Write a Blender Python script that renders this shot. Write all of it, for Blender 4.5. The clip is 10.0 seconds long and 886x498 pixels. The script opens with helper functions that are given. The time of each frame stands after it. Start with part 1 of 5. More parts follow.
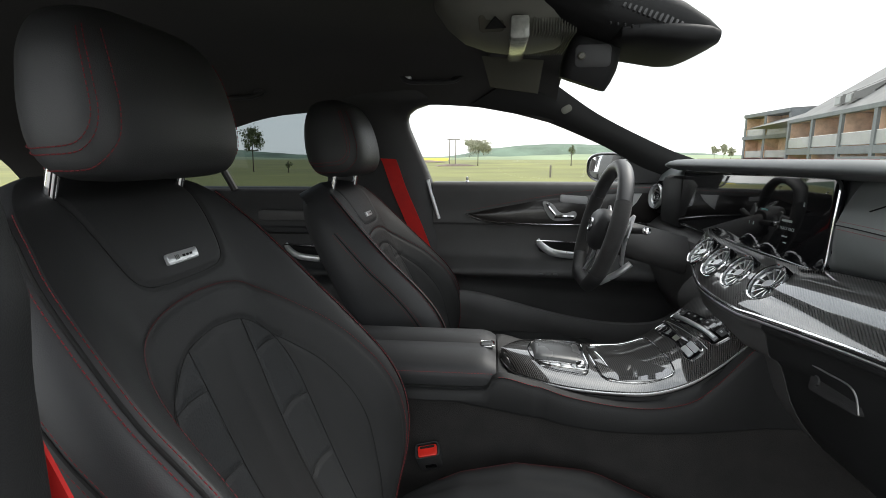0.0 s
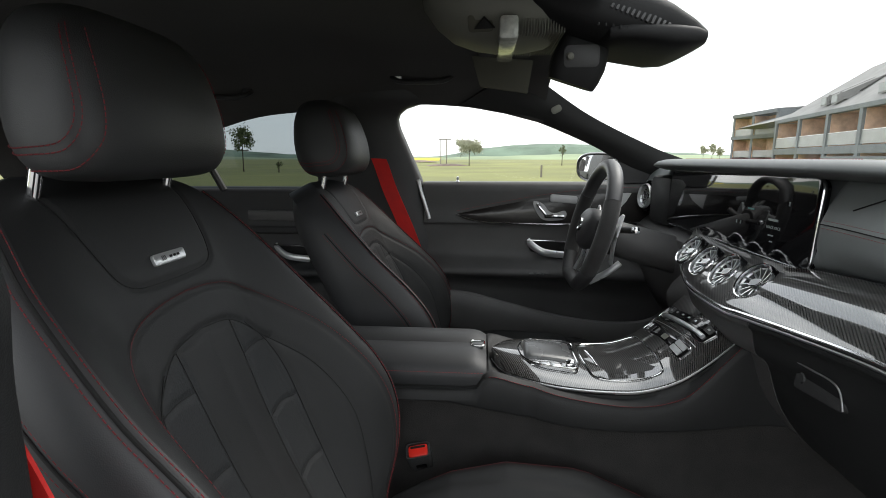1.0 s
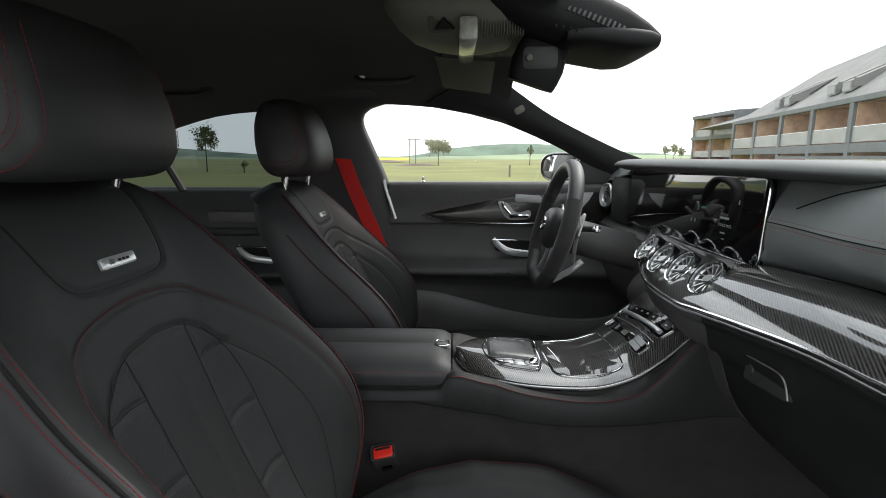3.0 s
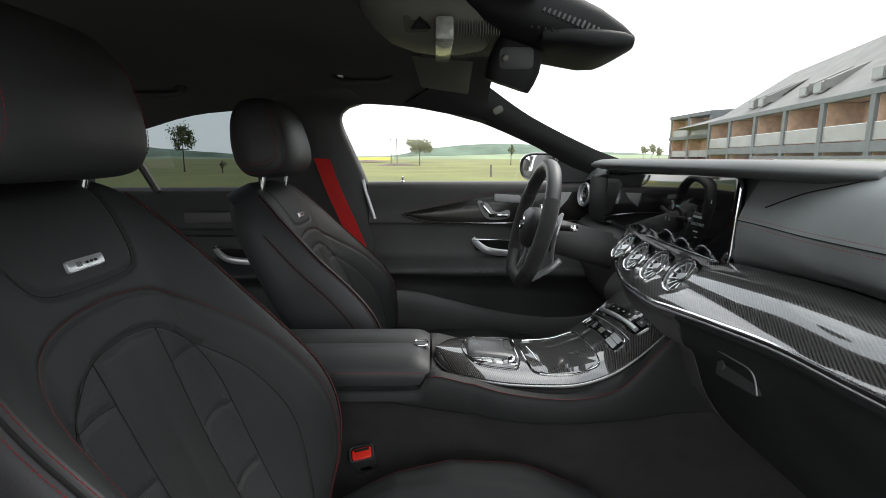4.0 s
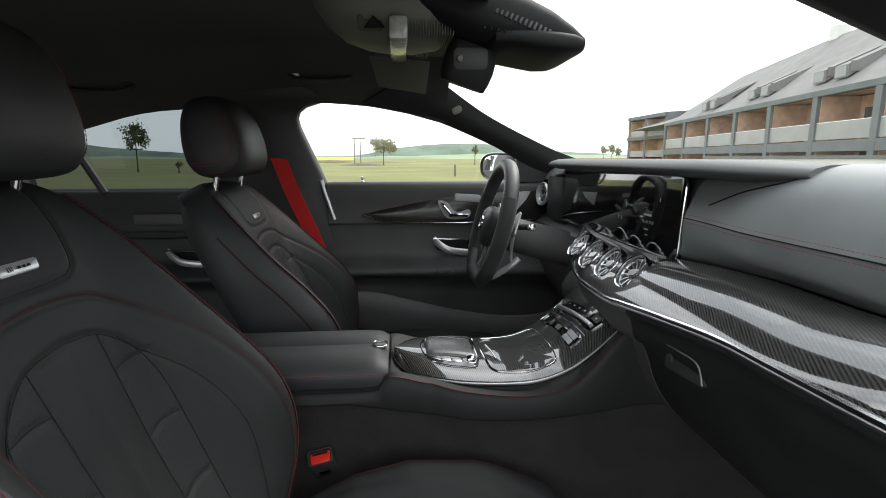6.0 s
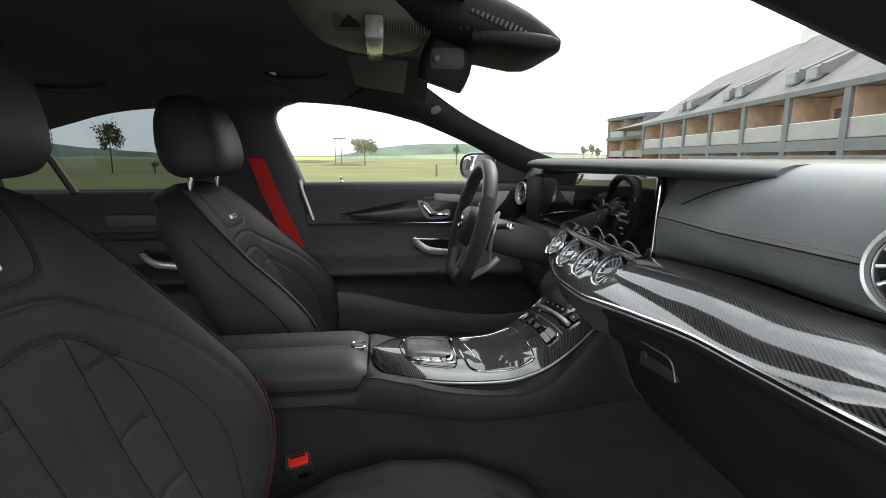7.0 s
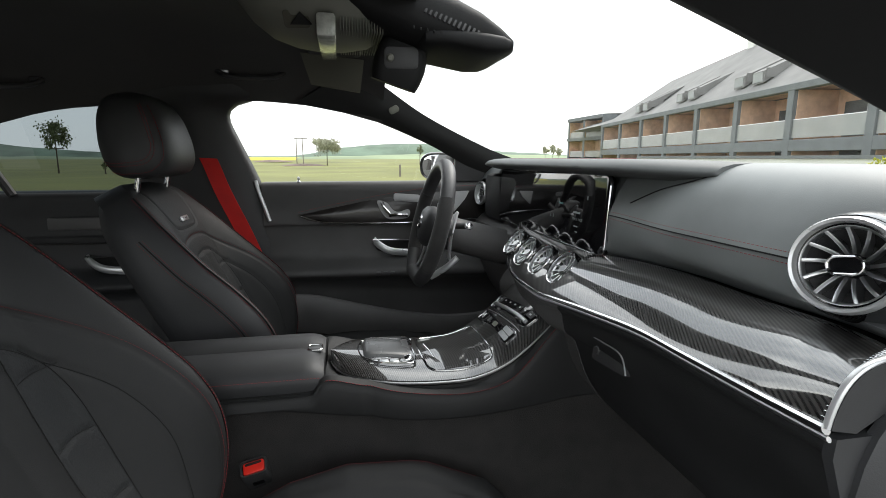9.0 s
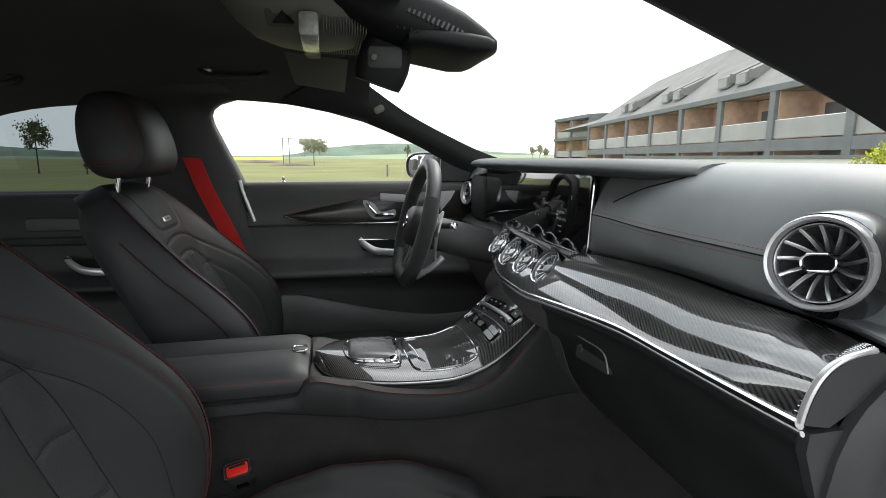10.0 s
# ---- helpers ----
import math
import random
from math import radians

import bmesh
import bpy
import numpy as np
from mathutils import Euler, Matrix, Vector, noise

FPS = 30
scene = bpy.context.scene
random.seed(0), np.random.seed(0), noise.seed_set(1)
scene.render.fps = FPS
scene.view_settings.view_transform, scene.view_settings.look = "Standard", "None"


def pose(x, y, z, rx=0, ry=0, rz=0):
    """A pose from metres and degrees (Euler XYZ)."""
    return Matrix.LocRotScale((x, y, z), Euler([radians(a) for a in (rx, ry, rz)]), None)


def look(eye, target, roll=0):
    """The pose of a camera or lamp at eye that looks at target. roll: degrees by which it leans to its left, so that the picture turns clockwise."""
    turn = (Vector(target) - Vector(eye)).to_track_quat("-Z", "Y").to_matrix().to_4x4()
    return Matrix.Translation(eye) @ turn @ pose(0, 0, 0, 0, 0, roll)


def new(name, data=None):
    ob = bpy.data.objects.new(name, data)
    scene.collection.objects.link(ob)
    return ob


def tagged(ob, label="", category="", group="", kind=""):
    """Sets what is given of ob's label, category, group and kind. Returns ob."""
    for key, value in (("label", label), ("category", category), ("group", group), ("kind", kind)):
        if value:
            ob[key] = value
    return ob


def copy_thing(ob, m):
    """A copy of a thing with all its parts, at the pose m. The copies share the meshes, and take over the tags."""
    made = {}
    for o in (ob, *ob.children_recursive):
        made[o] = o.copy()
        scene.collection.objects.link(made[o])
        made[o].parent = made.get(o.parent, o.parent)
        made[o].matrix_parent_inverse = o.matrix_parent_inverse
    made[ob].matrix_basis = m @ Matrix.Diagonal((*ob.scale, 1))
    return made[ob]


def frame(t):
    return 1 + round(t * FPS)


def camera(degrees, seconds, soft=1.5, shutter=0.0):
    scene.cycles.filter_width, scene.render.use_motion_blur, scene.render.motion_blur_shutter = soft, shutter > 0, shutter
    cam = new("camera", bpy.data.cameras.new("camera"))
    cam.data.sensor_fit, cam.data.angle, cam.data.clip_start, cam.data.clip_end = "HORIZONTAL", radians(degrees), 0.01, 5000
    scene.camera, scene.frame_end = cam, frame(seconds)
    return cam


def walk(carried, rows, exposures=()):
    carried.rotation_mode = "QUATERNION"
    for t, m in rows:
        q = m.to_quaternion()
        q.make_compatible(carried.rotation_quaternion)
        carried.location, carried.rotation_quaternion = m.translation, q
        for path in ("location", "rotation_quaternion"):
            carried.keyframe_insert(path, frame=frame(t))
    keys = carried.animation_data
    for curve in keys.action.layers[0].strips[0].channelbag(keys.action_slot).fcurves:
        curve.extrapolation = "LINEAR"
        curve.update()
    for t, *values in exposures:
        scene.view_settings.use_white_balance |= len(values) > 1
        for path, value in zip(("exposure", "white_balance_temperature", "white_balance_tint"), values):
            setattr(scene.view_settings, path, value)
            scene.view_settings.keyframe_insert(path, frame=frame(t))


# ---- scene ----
cam = camera(82.36, 10.0, soft=0.9)
PATH = [
    (0, -0.0257, -0.9205, 1.0593, 5.55, -10.14),
    (0.5, -0.0248, -0.9205, 1.0593, 5.15, -10.14),
    (1, -0.0230, -0.9204, 1.0594, 4.58, -10.16),
    (1.5, -0.0204, -0.9202, 1.0596, 3.89, -10.17),
    (2, -0.0174, -0.9201, 1.0597, 3.02, -10.16),
    (2.5, -0.0141, -0.9200, 1.0598, 2.13, -10.16),
    (4, -0.0035, -0.9200, 1.0600, -0.91, -10.19),
    (4.5, -0.0000, -0.9201, 1.0600, -1.90, -10.20),
    (5, 0.0035, -0.9203, 1.0600, -3.04, -10.20),
    (5.5, 0.0069, -0.9205, 1.0600, -3.94, -10.20),
    (7, 0.0174, -0.9212, 1.0597, -6.94, -10.21),
    (7.5, 0.0209, -0.9215, 1.0596, -7.95, -10.20),
    (8, 0.0244, -0.9219, 1.0594, -9.02, -10.20),
    (8.5, 0.0279, -0.9223, 1.0593, -10.06, -10.22),
    (9, 0.0311, -0.9227, 1.0592, -10.98, -10.20),
    (9.5, 0.0341, -0.9233, 1.0590, -11.77, -10.19),
    (10, 0.0366, -0.9240, 1.0589, -12.36, -10.21),
]
walk(cam, [(t, pose(x, y, z, 90 + pitch, 0, yaw)) for t, x, y, z, yaw, pitch in PATH])

# ---- light ----
world = bpy.data.worlds.new("overcast_sky")
scene.world = world
world.use_nodes = True
wn, wl = world.node_tree.nodes, world.node_tree.links
wn.clear()
w_out = wn.new("ShaderNodeOutputWorld")
w_bg = wn.new("ShaderNodeBackground")
w_sky = wn.new("ShaderNodeTexSky")
w_sky.sky_type = "NISHITA"
w_sky.sun_disc = False
w_sky.sun_elevation = radians(48)
w_sky.sun_rotation = radians(52)
w_co = wn.new("ShaderNodeTexCoord")
w_map = wn.new("ShaderNodeMapping")
w_map.inputs["Scale"].default_value = (1.0, 1.0, 3.2)
w_cloud = wn.new("ShaderNodeTexNoise")
w_cloud.inputs["Scale"].default_value = 3.0
w_cloud.inputs["Detail"].default_value = 7.0
w_ramp = wn.new("ShaderNodeValToRGB")
w_ramp.color_ramp.elements[0].position, w_ramp.color_ramp.elements[0].color = 0.41, (6.4, 6.65, 6.9, 1)
w_ramp.color_ramp.elements[1].position, w_ramp.color_ramp.elements[1].color = 0.60, (11.6, 11.7, 11.6, 1)
w_mix = wn.new("ShaderNodeMixRGB")
w_mix.inputs[0].default_value = 0.88
wl.new(w_co.outputs["Generated"], w_map.inputs["Vector"])
wl.new(w_map.outputs[0], w_cloud.inputs["Vector"])
wl.new(w_cloud.outputs[0], w_ramp.inputs[0])
wl.new(w_sky.outputs[0], w_mix.inputs[1])
wl.new(w_ramp.outputs[0], w_mix.inputs[2])
wl.new(w_mix.outputs[0], w_bg.inputs["Color"])
w_bg.inputs["Strength"].default_value = 0.14
wl.new(w_bg.outputs[0], w_out.inputs[0])
sun = new("sun", bpy.data.lights.new("sun", "SUN"))
sun.data.energy, sun.data.angle, sun.data.color = 1.5, radians(35), (1.0, 0.96, 0.9)
sun.matrix_world = look((9, 7, 13), (0, 0, 0))
scene.view_settings.exposure = 0.95


# ---- materials ----
def material(name, color, rough=0.5, metal=0.0, spread=0.15, grain=0.0, grain_scale=800, blotch=6.0, coat=0.0, sheen=0.0, kind="noise", spec=0.5):
    m = bpy.data.materials.new(name)
    m.use_nodes = True
    n, l = m.node_tree.nodes, m.node_tree.links
    b = n["Principled BSDF"]
    b.inputs["Metallic"].default_value = metal
    b.inputs["Coat Weight"].default_value = coat
    b.inputs["Coat Roughness"].default_value = 0.03
    b.inputs["Sheen Weight"].default_value = sheen
    b.inputs["Specular IOR Level"].default_value = spec
    co = n.new("ShaderNodeTexCoord")
    big = n.new("ShaderNodeTexNoise")
    big.inputs["Scale"].default_value, big.inputs["Detail"].default_value = blotch, 5
    l.new(co.outputs["Object"], big.inputs["Vector"])
    ramp = n.new("ShaderNodeValToRGB")
    ramp.color_ramp.elements[0].position, ramp.color_ramp.elements[1].position = 0.3, 0.7
    ramp.color_ramp.elements[0].color = (*[c * (1 - spread) for c in color], 1)
    ramp.color_ramp.elements[1].color = (*[min(1, c * (1 + spread)) for c in color], 1)
    l.new(big.outputs[0], ramp.inputs[0])
    l.new(ramp.outputs[0], b.inputs["Base Color"])
    rr = n.new("ShaderNodeMapRange")
    rr.inputs[3].default_value, rr.inputs[4].default_value = max(0.02, rough * 0.85), min(1, rough * 1.15)
    l.new(big.outputs[0], rr.inputs[0])
    l.new(rr.outputs[0], b.inputs["Roughness"])
    if grain:
        if kind == "noise":
            fine = n.new("ShaderNodeTexNoise")
            fine.inputs["Detail"].default_value = 3
        else:
            fine = n.new("ShaderNodeTexVoronoi")
        fine.inputs["Scale"].default_value = grain_scale
        l.new(co.outputs["Object"], fine.inputs["Vector"])
        bump = n.new("ShaderNodeBump")
        bump.inputs["Strength"].default_value, bump.inputs["Distance"].default_value = grain, 0.001
        l.new(fine.outputs[0], bump.inputs["Height"])
        l.new(bump.outputs[0], b.inputs["Normal"])
    return m


LEATHER = material("black_leather", (0.0175, 0.018, 0.0186), 0.60, spec=0.36, grain=0.16, grain_scale=900, kind="voronoi", blotch=9)
# Black pad leather with the windscreen's light put into a much lighter base.
NAPPA_LIT = material("soft_nappa_lit", (0.200, 0.214, 0.216), 0.50, spec=0.32, grain=0.06, grain_scale=1000, kind="voronoi", blotch=7)
PERFORATED = material("perforated_leather", (0.021, 0.0225, 0.024), 0.66, spec=0.35, grain=0.4, grain_scale=420, kind="voronoi", blotch=9)
LINER = material("headliner_cloth", (0.060, 0.058, 0.056), 0.97, grain=0.35, grain_scale=1200, spread=0.1, blotch=5)
CARPET = material("black_carpet", (0.019, 0.018, 0.0175), 1.0, grain=1.0, grain_scale=600, spread=0.3, blotch=25)
PLASTIC = material("soft_black_plastic", (0.038, 0.038, 0.039), 0.55, grain=0.3, grain_scale=1100, kind="voronoi")
DARKTRIM = material("dark_gloss_trim", (0.014, 0.012, 0.011), 0.30, coat=0.25, spread=0.3, blotch=40)
PIANO = material("piano_black", (0.006, 0.006, 0.007), 0.06, coat=1.0)
SEAM = material("seam_shadow_thread", (0.008, 0.008, 0.008), 0.9)
CHROME = material("polished_chrome", (0.78, 0.79, 0.80), 0.12, metal=1.0, spread=0.04)
SATIN = material("satin_silver", (0.70, 0.71, 0.72), 0.34, metal=1.0, spread=0.06, grain=0.08, grain_scale=700)
STITCH = material("red_thread", (0.27, 0.016, 0.021), 0.75, spread=0.2, blotch=200)
THREAD = material("dark_red_thread", (0.165, 0.014, 0.019), 0.8, spread=0.25, blotch=200)
SWITCHGREY = material("matt_silver_switch", (0.34, 0.34, 0.345), 0.45, spread=0.06, grain=0.1, grain_scale=800)
BELT = material("red_webbing", (0.58, 0.014, 0.011), 0.75, grain=0.35, grain_scale=1600, spread=0.12, blotch=30)
REDPLASTIC = material("red_plastic", (0.80, 0.030, 0.018), 0.35, spread=0.08)
GREYPLASTIC = material("grey_plastic", (0.16, 0.16, 0.135), 0.55, grain=0.2, grain_scale=900)
OLIVE = material("warm_grey_visor_cloth", (0.085, 0.082, 0.062), 0.8, grain=0.4, grain_scale=900)
BODYPAINT = material("black_car_paint", (0.012, 0.012, 0.013), 0.2, coat=1.0)
LAMPGLASS = material("clear_lamp_lens", (0.45, 0.46, 0.42), 0.1, coat=0.6, grain=0.6, grain_scale=250, spread=0.3, blotch=60)
# Silver with the light it would catch put into a half-metallic pale base.
BRIGHT = material("lit_silver_finish", (0.62, 0.63, 0.64), 0.28, metal=0.55, spread=0.05)
PILLARCLOTH = material("dark_pillar_cloth", (0.022, 0.022, 0.022), 0.95, grain=0.3, grain_scale=1200, spread=0.1, blotch=5)
# Passenger pillar only: the door frame's shade is put into a darker base.
PILLARSHADE = material("shaded_pillar", (0.010, 0.010, 0.010), 0.8)
PADGREY = material("touchpad_grey", (0.075, 0.078, 0.08), 0.28, grain=0.1, grain_scale=900)
TRIMBLACK = material("matt_black_trim", (0.010, 0.010, 0.0105), 0.65, spec=0.25, grain=0.25, grain_scale=1100, kind="voronoi")
MIRRORGLASS = material("mirror_glass", (0.85, 0.86, 0.87), 0.03, metal=1.0, spread=0.01)
# Lit copy of the black leather: open-door light is in the base colour.
HEADSKIN_LIT = material("head_restraint_leather_lit", (0.027, 0.028, 0.029), 0.55, grain=0.16, grain_scale=900, kind="voronoi", blotch=9)
# Same dashboard leather, lightened less because the hood catches more light.
HOODSKIN_LIT = material("hood_leather_lit", (0.098, 0.104, 0.104), 0.52, spec=0.22, grain=0.08, grain_scale=1000, kind="voronoi", blotch=7)
RIMLEATHER = material("rim_leather", (0.048, 0.048, 0.050), 0.48, grain=0.12, grain_scale=1100, kind="voronoi", blotch=12)
RIMSUEDE = material("rim_suede", (0.030, 0.029, 0.029), 0.95, grain=0.4, grain_scale=1500, sheen=0.2, spread=0.25, blotch=20)
# Both door skins have lightened bases in place of light missing low in the cabin.
DOORSKIN_LIT = material("door_vinyl_lit", (0.098, 0.096, 0.096), 0.50, grain=0.22, grain_scale=900, kind="voronoi", blotch=8)
DOORPANEL_LIT = material("door_leather_lit", (0.062, 0.061, 0.061), 0.52, grain=0.2, grain_scale=900, kind="voronoi", blotch=8)
FLINT = material("grey_leather_side", (0.031, 0.032, 0.034), 0.52, grain=0.09, grain_scale=900, kind="voronoi", blotch=8)


def carbon_material():
    m = bpy.data.materials.new("carbon_twill")
    m.use_nodes = True
    n, l = m.node_tree.nodes, m.node_tree.links
    b = n["Principled BSDF"]
    co = n.new("ShaderNodeTexCoord")
    mp = n.new("ShaderNodeMapping")
    mp.inputs["Rotation"].default_value = (0.0, 0.35, radians(28))
    l.new(co.outputs["Object"], mp.inputs["Vector"])
    a = n.new("ShaderNodeTexWave")
    a.wave_type, a.bands_direction = "BANDS", "X"
    a.inputs["Scale"].default_value, a.inputs["Distortion"].default_value = 105, 0.6
    a.inputs["Detail Scale"].default_value = 20
    c = n.new("ShaderNodeTexWave")
    c.wave_type, c.bands_direction = "BANDS", "Y"
    c.inputs["Scale"].default_value, c.inputs["Distortion"].default_value = 240, 0.3
    for t in (a, c):
        l.new(mp.outputs[0], t.inputs["Vector"])
    mixed = n.new("ShaderNodeMath")
    mixed.operation = "MULTIPLY_ADD"
    mixed.inputs[1].default_value = 0.3
    l.new(c.outputs["Fac"], mixed.inputs[0])
    l.new(a.outputs["Fac"], mixed.inputs[2])
    ramp = n.new("ShaderNodeValToRGB")
    ramp.color_ramp.elements[0].position, ramp.color_ramp.elements[0].color = 0.35, (0.005, 0.006, 0.006, 1)
    ramp.color_ramp.elements[1].position, ramp.color_ramp.elements[1].color = 0.95, (0.060, 0.057, 0.055, 1)
    l.new(mixed.outputs[0], ramp.inputs[0])
    l.new(ramp.outputs[0], b.inputs["Base Color"])
    b.inputs["Roughness"].default_value = 0.35
    b.inputs["Specular IOR Level"].default_value = 0.3
    b.inputs["Coat Weight"].default_value = 1.0
    b.inputs["Coat Roughness"].default_value = 0.02
    b.inputs["Coat IOR"].default_value = 2.15
    return m


def glass_material(name, tint, gloss=1.45, share=1.0):
    m = bpy.data.materials.new(name)
    m.use_nodes = True
    n, l = m.node_tree.nodes, m.node_tree.links
    n.remove(n["Principled BSDF"])
    tr = n.new("ShaderNodeBsdfTransparent")
    tr.inputs[0].default_value = (*tint, 1)
    gl = n.new("ShaderNodeBsdfGlossy")
    gl.inputs["Roughness"].default_value = 0.02
    fr = n.new("ShaderNodeFresnel")
    fr.inputs[0].default_value = gloss
    mx = n.new("ShaderNodeMixShader")
    part_of = n.new("ShaderNodeMath")
    part_of.operation = "MULTIPLY"
    part_of.inputs[1].default_value = share
    l.new(fr.outputs[0], part_of.inputs[0])
    l.new(part_of.outputs[0], mx.inputs[0])
    l.new(tr.outputs[0], mx.inputs[1])
    l.new(gl.outputs[0], mx.inputs[2])
    l.new(mx.outputs[0], n["Material Output"].inputs[0])
    return m


def glow_material(name, color, strength):
    m = bpy.data.materials.new(name)
    m.use_nodes = True
    b = m.node_tree.nodes["Principled BSDF"]
    b.inputs["Base Color"].default_value = (*color, 1)
    b.inputs["Emission Color"].default_value = (*color, 1)
    b.inputs["Emission Strength"].default_value = strength
    return m


CARBON = carbon_material()
WINDSCREEN = glass_material("windscreen_glass", (0.93, 0.95, 0.94), 1.45, 0.22)
SIDEGLASS = glass_material("clear_side_glass", (0.95, 0.96, 0.95))
TINTED = glass_material("tinted_rear_glass", (0.135, 0.155, 0.165))
SCREENGLASS = material("display_black_glass", (0.006, 0.006, 0.007), 0.04, spec=0.75, spread=0.02)
ICON = glow_material("display_icon", (0.24, 0.27, 0.27), 0.04)
ICON_TEAL = glow_material("display_icon_teal", (0.06, 0.20, 0.20), 0.05)


# ---- shape helpers: each gives (vertices, faces) ----
def sm(points, n, closed=False):
    """A smooth curve through the points, n points for each span."""
    p = [np.array(q, float) for q in points]
    out, k = [], len(p)
    for i in range(k if closed else k - 1):
        a, b, c, d = (p[(i + j) % k] if closed else p[min(max(i + j, 0), k - 1)] for j in (-1, 0, 1, 2))
        for t in np.arange(n) / n:
            out.append(0.5 * (2 * b + (c - a) * t + (2 * a - 5 * b + 4 * c - d) * t * t + (3 * b - a - 3 * c + d) * t ** 3))
    if not closed:
        out.append(p[-1])
    return out


def loft(rings, closed=True, cap=True, loop=False):
    n, v, f = len(rings[0]), [tuple(p) for r in rings for p in r], []
    m = len(rings)
    for i in range(m if loop else m - 1):
        j = (i + 1) % m
        for k in range(n if closed else n - 1):
            q = (k + 1) % n
            f.append((i * n + k, i * n + q, j * n + q, j * n + k))
    if cap and closed and not loop:
        f.append(tuple(range(n))[::-1])
        f.append(tuple(range((m - 1) * n, m * n)))
    return v, f


def join(*geos):
    v, f = [], []
    for gv, gf in geos:
        o = len(v)
        v += list(gv)
        f += [tuple(i + o for i in q) for q in gf]
    return v, f


def moved(geo, m):
    return [tuple(m @ Vector(p)) for p in geo[0]], geo[1]


def sweep(path, rx, rz=None, n=8, loop=False, up=(0, 0, 1), cap=True, power=1.0):
    """A rounded bar along the path: rx across, rz along up."""
    rz = rz or rx
    pts = [np.array(p, float) for p in path]
    rings, k = [], len(pts)
    for i, p in enumerate(pts):
        a, b = (pts[i - 1] if i or loop else p), (pts[(i + 1) % k] if i < k - 1 or loop else p)
        t = b - a
        t /= np.linalg.norm(t) + 1e-9
        side = np.cross(t, up)
        side /= np.linalg.norm(side) + 1e-9
        top = np.cross(side, t)
        ring = []
        for j in range(n):
            c, s = math.cos(2 * math.pi * j / n), math.sin(2 * math.pi * j / n)
            c, s = math.copysign(abs(c) ** power, c), math.copysign(abs(s) ** power, s)
            ring.append(p + side * rx * c + top * rz * s)
        rings.append(ring)
    return loft(rings, cap=cap, loop=loop)


def box(cx, cy, cz, sx, sy, sz, bev=0.0, seg=2):
    bm = bmesh.new()
    bmesh.ops.create_cube(bm, size=1, matrix=Matrix.Translation((cx, cy, cz)) @ Matrix.Diagonal((sx, sy, sz, 1)))
    if bev:
        bmesh.ops.bevel(bm, geom=bm.edges[:], offset=bev, segments=seg, affect="EDGES", profile=0.5)
    bm.verts.index_update()
    geo = [tuple(v.co) for v in bm.verts], [tuple(v.index for v in f.verts) for f in bm.faces]
    bm.free()
    return geo


def lathe(profile, n=32, cap=False):
    """Round the z axis: profile of (radius, height)."""
    rings = [[(r * math.cos(2 * math.pi * j / n), r * math.sin(2 * math.pi * j / n), h) for j in range(n)] for r, h in profile]
    return loft(rings, cap=cap)


def slab(outline, thick, bev=0.0):
    """A flat plate in the xy plane with its outline, its top at z 0."""
    rings = []
    c = np.mean(np.array(outline, float), axis=0)
    for off, z in ((bev, 0.0), (bev * 0.3, -bev * 0.3), (0, -bev), (0, -thick)):
        ring = []
        for p in outline:
            d = np.array(p, float) - c
            d = d * (1 - off / (np.linalg.norm(d) + 1e-9))
            ring.append((c[0] + d[0], c[1] + d[1], z))
        rings.append(ring)
    return loft(rings[::-1])


def rrect(w, h, r, n=5, cx=0.0, cy=0.0):
    out = []
    for sx, sy, a in ((1, 1, 0), (-1, 1, 90), (-1, -1, 180), (1, -1, 270)):
        for k in range(n + 1):
            t = radians(a + 90 * k / n)
            out.append((cx + sx * (w / 2 - r) + r * math.cos(t), cy + sy * (h / 2 - r) + r * math.sin(t)))
    return out


def dashes(path, pitch=0.0055, length=0.0038, width=0.0008, lift=None):
    """Thread stitches along a path of points; lift gives the way out of the surface at each."""
    pts = [np.array(p, float) for p in path]
    seg = [np.linalg.norm(b - a) for a, b in zip(pts, pts[1:])]
    at = np.concatenate([[0], np.cumsum(seg)])
    geos, d = [], 0.0
    while d + length < at[-1]:
        a = np.array([np.interp(d, at, [p[i] for p in pts]) for i in range(3)])
        b = np.array([np.interp(d + length, at, [p[i] for p in pts]) for i in range(3)])
        t = (b - a) / (np.linalg.norm(b - a) + 1e-9)
        up = np.array(lift if lift is not None else (0, 0, 1), float)
        s = np.cross(t, up)
        s /= np.linalg.norm(s) + 1e-9
        u = np.cross(s, t)
        w = width / 2
        v = [a + s * w, a + u * w, a - s * w, a - u * w, b + s * w, b + u * w, b - s * w, b - u * w]
        geos.append(([tuple(q) for q in v], [(0, 1, 5, 4), (1, 2, 6, 5), (2, 3, 7, 6), (3, 0, 4, 7), (3, 2, 1, 0), (4, 5, 6, 7)]))
        d += pitch
    return join(*geos)


def part(name, geo, mat, parent=None, label="", smooth=True, angle=40):
    me = bpy.data.meshes.new(name)
    me.from_pydata([tuple(map(float, p)) for p in geo[0]], [], geo[1])
    for mm in (mat if isinstance(mat, (list, tuple)) else [mat]):
        me.materials.append(mm)
    if smooth:
        me.shade_smooth()
        me.set_sharp_from_angle(angle=radians(angle))
    ob = new(name, me)
    if parent is not None:
        ob.parent = parent
    if label:
        ob["label"] = label
    return ob


def thing(name, label, category, at=None, group="", kind=""):
    ob = new(name)
    ob.empty_display_size = 0.05
    if at is not None:
        ob.matrix_world = at
    return tagged(ob, label, category, group, kind)


